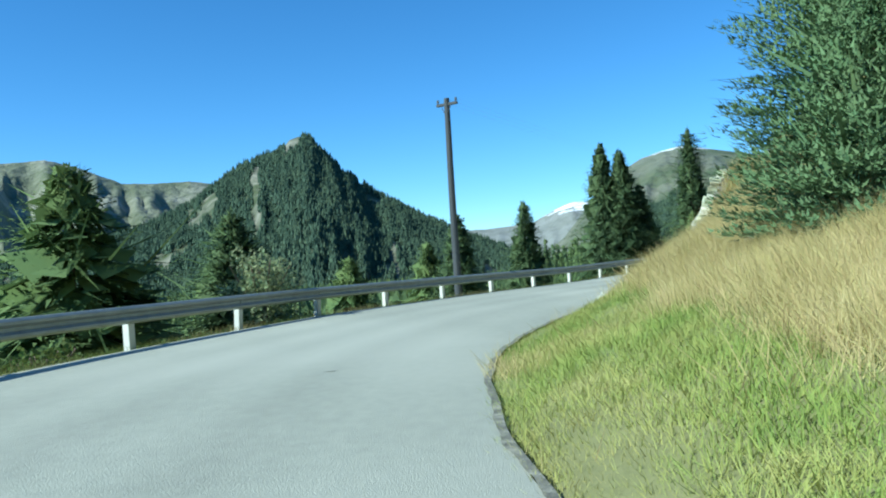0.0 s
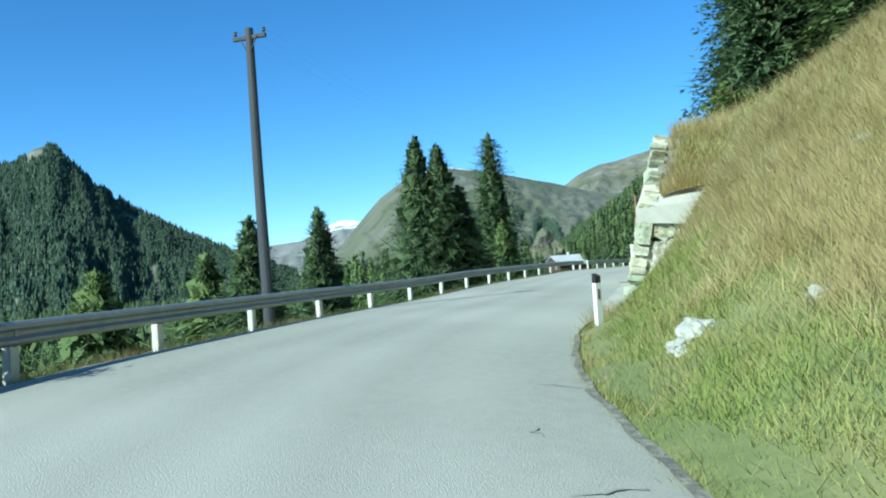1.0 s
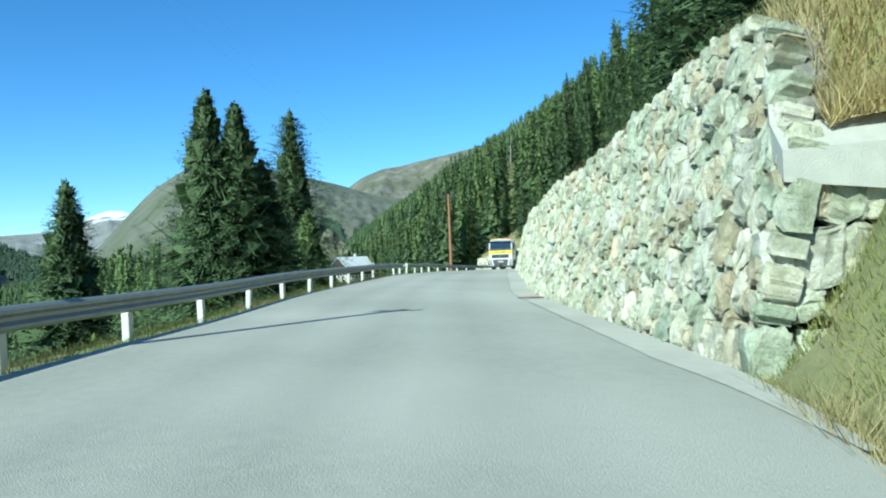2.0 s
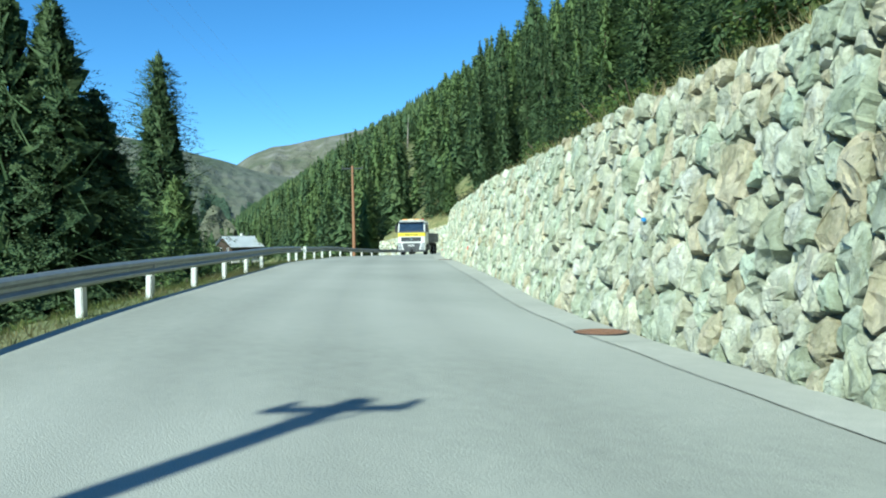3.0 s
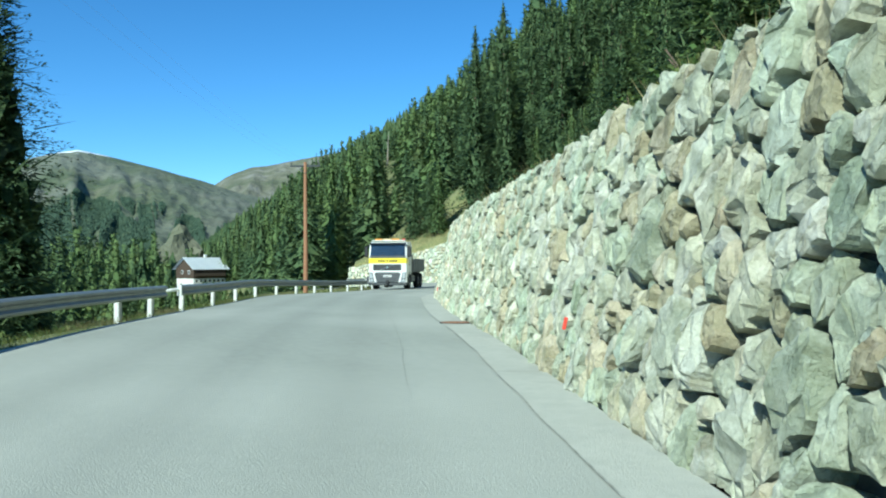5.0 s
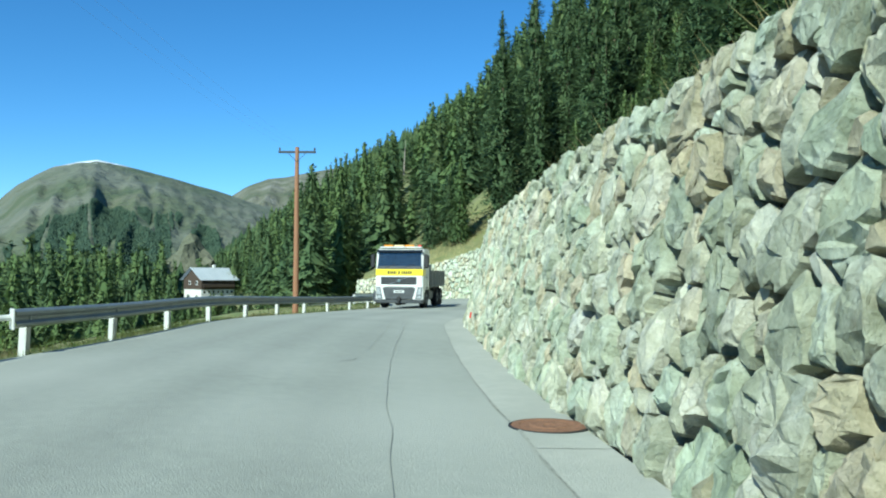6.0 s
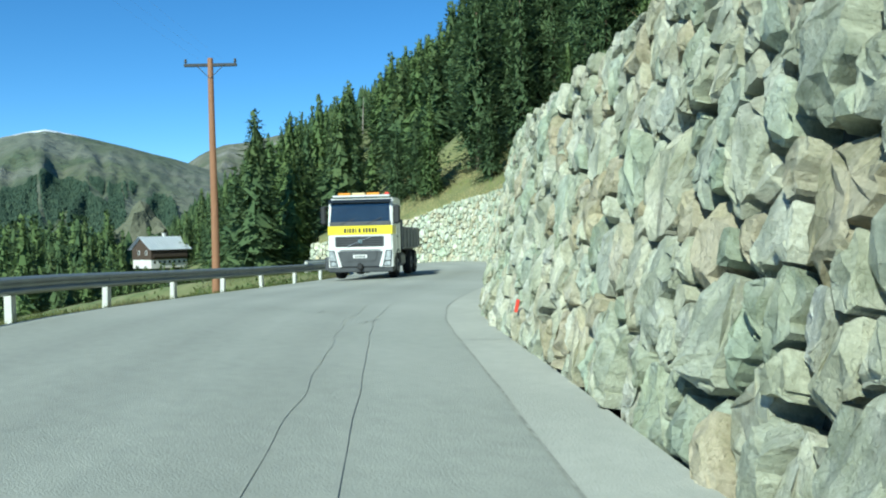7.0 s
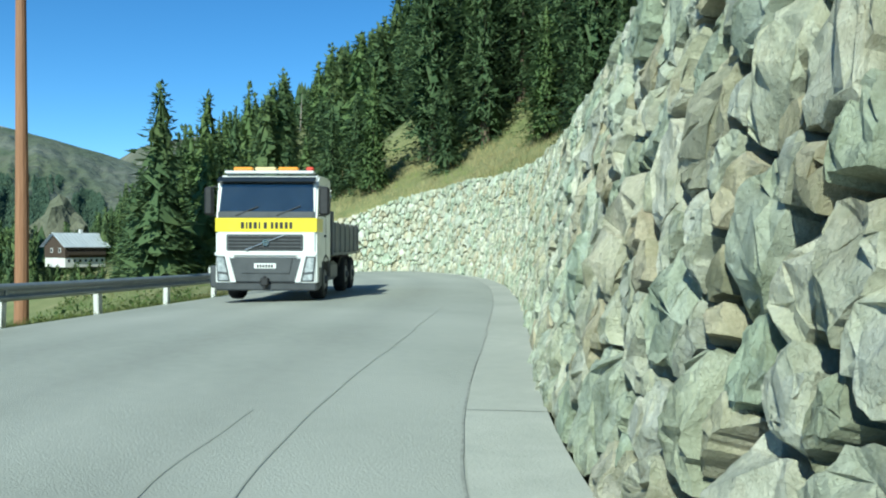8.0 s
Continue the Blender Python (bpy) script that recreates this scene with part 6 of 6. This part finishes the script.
for r, tries in ((0.31, 330), (0.245, 1500), (0.185, 8000), (0.135, 26000), (0.09, 44000)):
    for _ in range(tries):
        u = g.uniform(-0.05, LONG - 0.1)
        v = g.uniform(0.02, 1.0) * float(wall_height(WALL_START + u))
        try_seed(u, v, r * g.uniform(0.88, 1.12))


def stone_shape(u, v, r, top, lo, hi):
    poly = [(-1.5, -1.5), (1.5, -1.5), (1.5, 1.5), (-1.5, 1.5)]
    i, j = int(u // 1.0), int(v // 1.0)
    for a in range(i - 2, i + 3):
        for b in range(j - 2, j + 3):
            for q in cells.get((a, b), ()):
                du, dv = q[0] - u, q[1] - v
                if du == 0 and dv == 0:
                    continue
                du, dv = du * 1.48, dv * 0.68
                d2 = du * du / 1.48 + dv * dv / 0.68
                poly = clip(poly, du, dv, (d2 + r * r - q[2] * q[2]) / 2)
                if len(poly) < 3:
                    return None
    poly = clip(poly, 0, -1, v + 0.06)
    poly = clip(poly, -1, 0, u - lo)
    poly = clip(poly, 1, 0, hi - u)
    poly = clip(poly, 0, 1, top - v + g.uniform(-0.04, 0.06))
    return stone_solid(poly, u < 100) if len(poly) > 2 else None


def stone_solid(poly, fine=True):
    """A quarried block with a broken rim and a front of a few split planes."""
    out = []
    for k, p in enumerate(poly):
        q = poly[(k + 1) % len(poly)]
        if math.hypot(p[0] - q[0], p[1] - q[1]) > 0.09:
            out.append(p)
    if len(out) < 3:
        return None
    c = np.mean(out, axis=0)
    rim = []
    for k, p in enumerate(out):
        q = np.array(out[(k + 1) % len(out)])
        p = np.array(p)
        long = math.hypot(*(q - p))
        rim.append(p + (c - p) * g.uniform(0, 0.12))
        cuts = min(4, int(long / 0.1))
        for e in range(cuts):
            rim.append(p + (q - p) * (e + g.uniform(0.7, 1.3)) / (cuts + 1) + (c - p) / max(0.1, math.hypot(*(c - p))) * g.normal(0.004, 0.036))
    rim = np.array(rim)
    size = np.mean(np.hypot(*(rim - c).T))
    if size < 0.06:
        return None
    k = len(rim)
    shrink = 1 - np.minimum(0.18, (0.004 + 0.05 * g.uniform(0, 1, k) ** 2) / size)
    o = c + (rim - c) * shrink[:, None]
    # the front is the lowest of a few gentle planes and of the chips split off round them
    base = min(0.06, 0.12 * size)
    planes = [(*g.normal(0, 0.12, 2), base + g.uniform(0, 0.03)) for _ in range(2)]
    turn, chips = g.uniform(0, 6.28), int(g.integers(4, 7))
    for e in range(chips):
        a, steep = turn + 6.28 * (e + g.uniform(-0.35, 0.35)) / chips, g.choice((0.3, 0.5, 0.8, 1.3)) * g.uniform(0.8, 1.2)
        planes.append((-steep * math.cos(a), -steep * math.sin(a), base + steep * size * g.uniform(0.45, 1.0)))
    planes = np.array(planes)
    proud, rough = g.normal(0.012, 0.026), 0.003 + 0.012 * size
    found, vs, fs = {}, [], []

    def corner(x, y):
        key = (round(x, 4), round(y, 4))
        if key not in found:
            found[key] = len(vs)
            vs.append((c[0] + x, c[1] + y, proud + max(-0.1, float(np.min(planes[:, :2] @ (x, y) + planes[:, 2]))) + g.normal(0, rough)))
        return found[key]

    edges = {}
    for i, (ax, ay, ah) in enumerate(planes):
        cell = [tuple(p - c) for p in o]
        for e, (bx, by, bh) in enumerate(planes):
            if e != i and len(cell) > 2:
                cell = clip(cell, ax - bx, ay - by, bh - ah)
        ring = []
        for p in cell:
            q = corner(*p)
            if not ring or (ring[-1] != q and ring[0] != q):
                ring.append(q)
        if len(ring) > 2:
            mid = np.mean([vs[q] for q in ring], axis=0)
            wide = max(math.dist(vs[q][:2], mid[:2]) for q in ring)
            if wide > 0.07:
                vs.append((*(mid[:2] + g.normal(0, 0.12 * wide, 2)), mid[2] + g.normal(0, 0.004 + 0.07 * wide)))
            else:
                fs.append(tuple(ring))
            for a, b in zip(ring, ring[1:] + ring[:1]):
                edges[(a, b)] = 1
                if wide > 0.07:
                    fs.append((a, b, len(vs) - 1))
    rim_edges = [e for e in edges if (e[1], e[0]) not in edges]
    if fine and size > 0.115:
        halves, split = {}, []

        def half(a, b):
            key = (min(a, b), max(a, b))
            if key not in halves:
                halves[key] = len(vs)
                d = math.dist(vs[a], vs[b])
                m = [(p + q) / 2 for p, q in zip(vs[a], vs[b])]
                vs.append((m[0] + g.normal(0, 0.06 * d), m[1] + g.normal(0, 0.06 * d), m[2] + g.normal(0, 0.085 * d)))
            return halves[key]

        for f in fs:
            for i in range(1, len(f) - 1):
                a, b, e = f[0], f[i], f[i + 1]
                p, q, r = half(a, b), half(b, e), half(e, a)
                split += [(a, p, r), (p, b, q), (r, q, e), (p, q, r)]
        fs = split
        rim_edges = [x for a, b in rim_edges for x in ((a, half(a, b)), (half(a, b), b))]
    for a, b in rim_edges:
        pair = []
        for q in (a, b):
            x, y, _ = vs[q]
            key = ("back", q)
            if key not in found:
                found[key] = len(vs)
                vs.append((c[0] + (x - c[0]) * 0.9, c[1] + (y - c[1]) * 0.9, -0.3))
            pair.append(found[key])
        fs.append((b, a, pair[0], pair[1]))
    return np.array(vs), fs


# backing of the wall, with earth over its top
sel = (RS >= WALL_START + 0.3) & (RS <= WALL_END)
rows = []
for s, c, n in zip(RS[sel], RC[sel], RN[sel]):
    h = max(0.3, float(wall_height(s)) - 0.02)
    for d, z in ((0.3, -0.4), (0.3 + BATTER * h, h - 0.12), (0.7 + BATTER * h, h + 0.06), (2.6 + BATTER * h, h + 0.32), (2.6 + BATTER * h, -0.6)):
        rows.append((c[0] + n[0] * d, c[1] + n[1] * d, c[2] + z))
faces = sheet(int(sel.sum()), 5).tolist()
faces += [[0, 1, 2, 3, 4]]
me = mesh_from("retaining_wall", np.array(rows), faces, [M["core"], M["soil"], M["dirt"]])
for i, pl in enumerate(me.polygons):
    pl.material_index = (2 if i < 36 and i % 4 == 1 else 1) if (i % 4 in (1, 2) and i < len(faces) - 1) else 0
wall = tagged(new("retaining_wall", me), "high battered retaining wall of rough greenish boulders", "wall", kind="structure")

NEAR0, NEAR1 = 44.0, 64.0
mass_v, mass_f, count = [], [], 0


def lay(u, v, r, top, p, t, lean, outw, single, lo=-0.08, hi=LONG):
    """One stone set into a face: t runs along it, lean up it, outw out of it."""
    global count
    made = stone_shape(u, v, r, top, lo, hi)
    if made is None:
        return
    vs, fs = made
    m = Matrix((t, lean, outw)).transposed()
    if m.determinant() < 0:
        fs = [f[::-1] for f in fs]
    if single and count < 300:
        ob = new("stone", mesh_from("stone", vs, fs, [M["stone"]]))
        ob.matrix_world = Matrix.Translation(p) @ m.to_4x4()
        ob.parent = wall
        count += 1
    else:
        k = len(mass_v)
        mass_v.extend((vs @ np.array(m).T + np.array(p)).tolist())
        mass_f.extend([tuple(i + k for i in f) for f in fs])


for u, v, r in seeds:
    s = WALL_START + u
    p, n = along(RS, RC, RN, s)
    t = Vector((-n.y, n.x, 0))
    lean = Vector((n.x * BATTER, n.y * BATTER, 1)).normalized()
    outw = t.cross(lean).normalized()
    if outw.dot(n) > 0:
        outw = -outw
    lay(u, v, r, float(wall_height(s)), p + Vector((n.x * BATTER * v, n.y * BATTER * v, v)) + n * 0.13, t, lean, outw, NEAR0 < u < NEAR1)

# the wall's squared end, turned into the bank: big blocks in courses under a sloping concrete cap
p0, n0 = along(RS, RC, RN, WALL_START)
t0 = Vector((-n0.y, n0.x, 0))
up0 = Vector((t0.x * 0.06, t0.y * 0.06, 1)).normalized()
for v0, v1, cuts in ((-0.2, 0.45, (0.0, 0.5, 1.1, 1.7, 2.3)), (0.45, 0.78, (0.0, 0.42, 0.8, 1.5, 2.4)), (0.78, 1.42, (0.0, 0.3, 0.95, 1.55, 2.5)), (1.42, 2.06, (0.0, 0.36, 0.62, 1.1, 1.9, 2.5))):
    for u0, u1 in zip(cuts, cuts[1:]):
        e = g.normal(0, 0.03, 8)
        made = stone_solid([(u0 + e[0], v0 + e[1]), (u1 + e[2], v0 + e[3]), (u1 + e[4], v1 + e[5]), (u0 + e[6], v1 + e[7])])
        if made:
            m = Matrix((n0, up0, -t0)).transposed()
            vs, fs = made
            vs = vs + np.array([BATTER * (v0 + v1) / 2 * max(0.0, 1 - u0 / 1.2) + 0.08, 0, 0])
            k = len(mass_v)
            mass_v.extend((vs @ np.array(m).T + np.array(p0)).tolist())
            mass_f.extend([tuple(i + k for i in f) for f in (fs if m.determinant() > 0 else [f[::-1] for f in fs])])
rows = []
for w, z, d0, d1 in ((-0.06, 2.12, 0.5, 2.5), (0.5, 2.45, 0.6, 2.7), (1.25, 3.3, 0.85, 3.0)):
    p, n = along(RS, RC, RN, WALL_START + w)
    for d, q in ((d0, z), (d1, z + 0.12), (d1, z - 0.5), (d0, z - 0.3)):
        rows.append((p.x + n.x * d, p.y + n.y * d, p.z + q))
faces = [[a * 4 + b, a * 4 + (b + 1) % 4, a * 4 + 4 + (b + 1) % 4, a * 4 + 4 + b] for a in range(2) for b in range(4)] + [[3, 2, 1, 0], [8, 9, 10, 11]]
cap = new("cap", mesh_from("cap", np.array(rows), faces, [M["concrete"]]))
cap.parent = wall
cap["label"] = "sloping pale concrete cap at the wall's end"
rest = new("stones", mesh_from("stones", np.array(mass_v), mass_f, [M["stone_mass"]]))
rest.parent = wall
tagged(rest, "rough greenish boulders of the wall", kind="stuff")
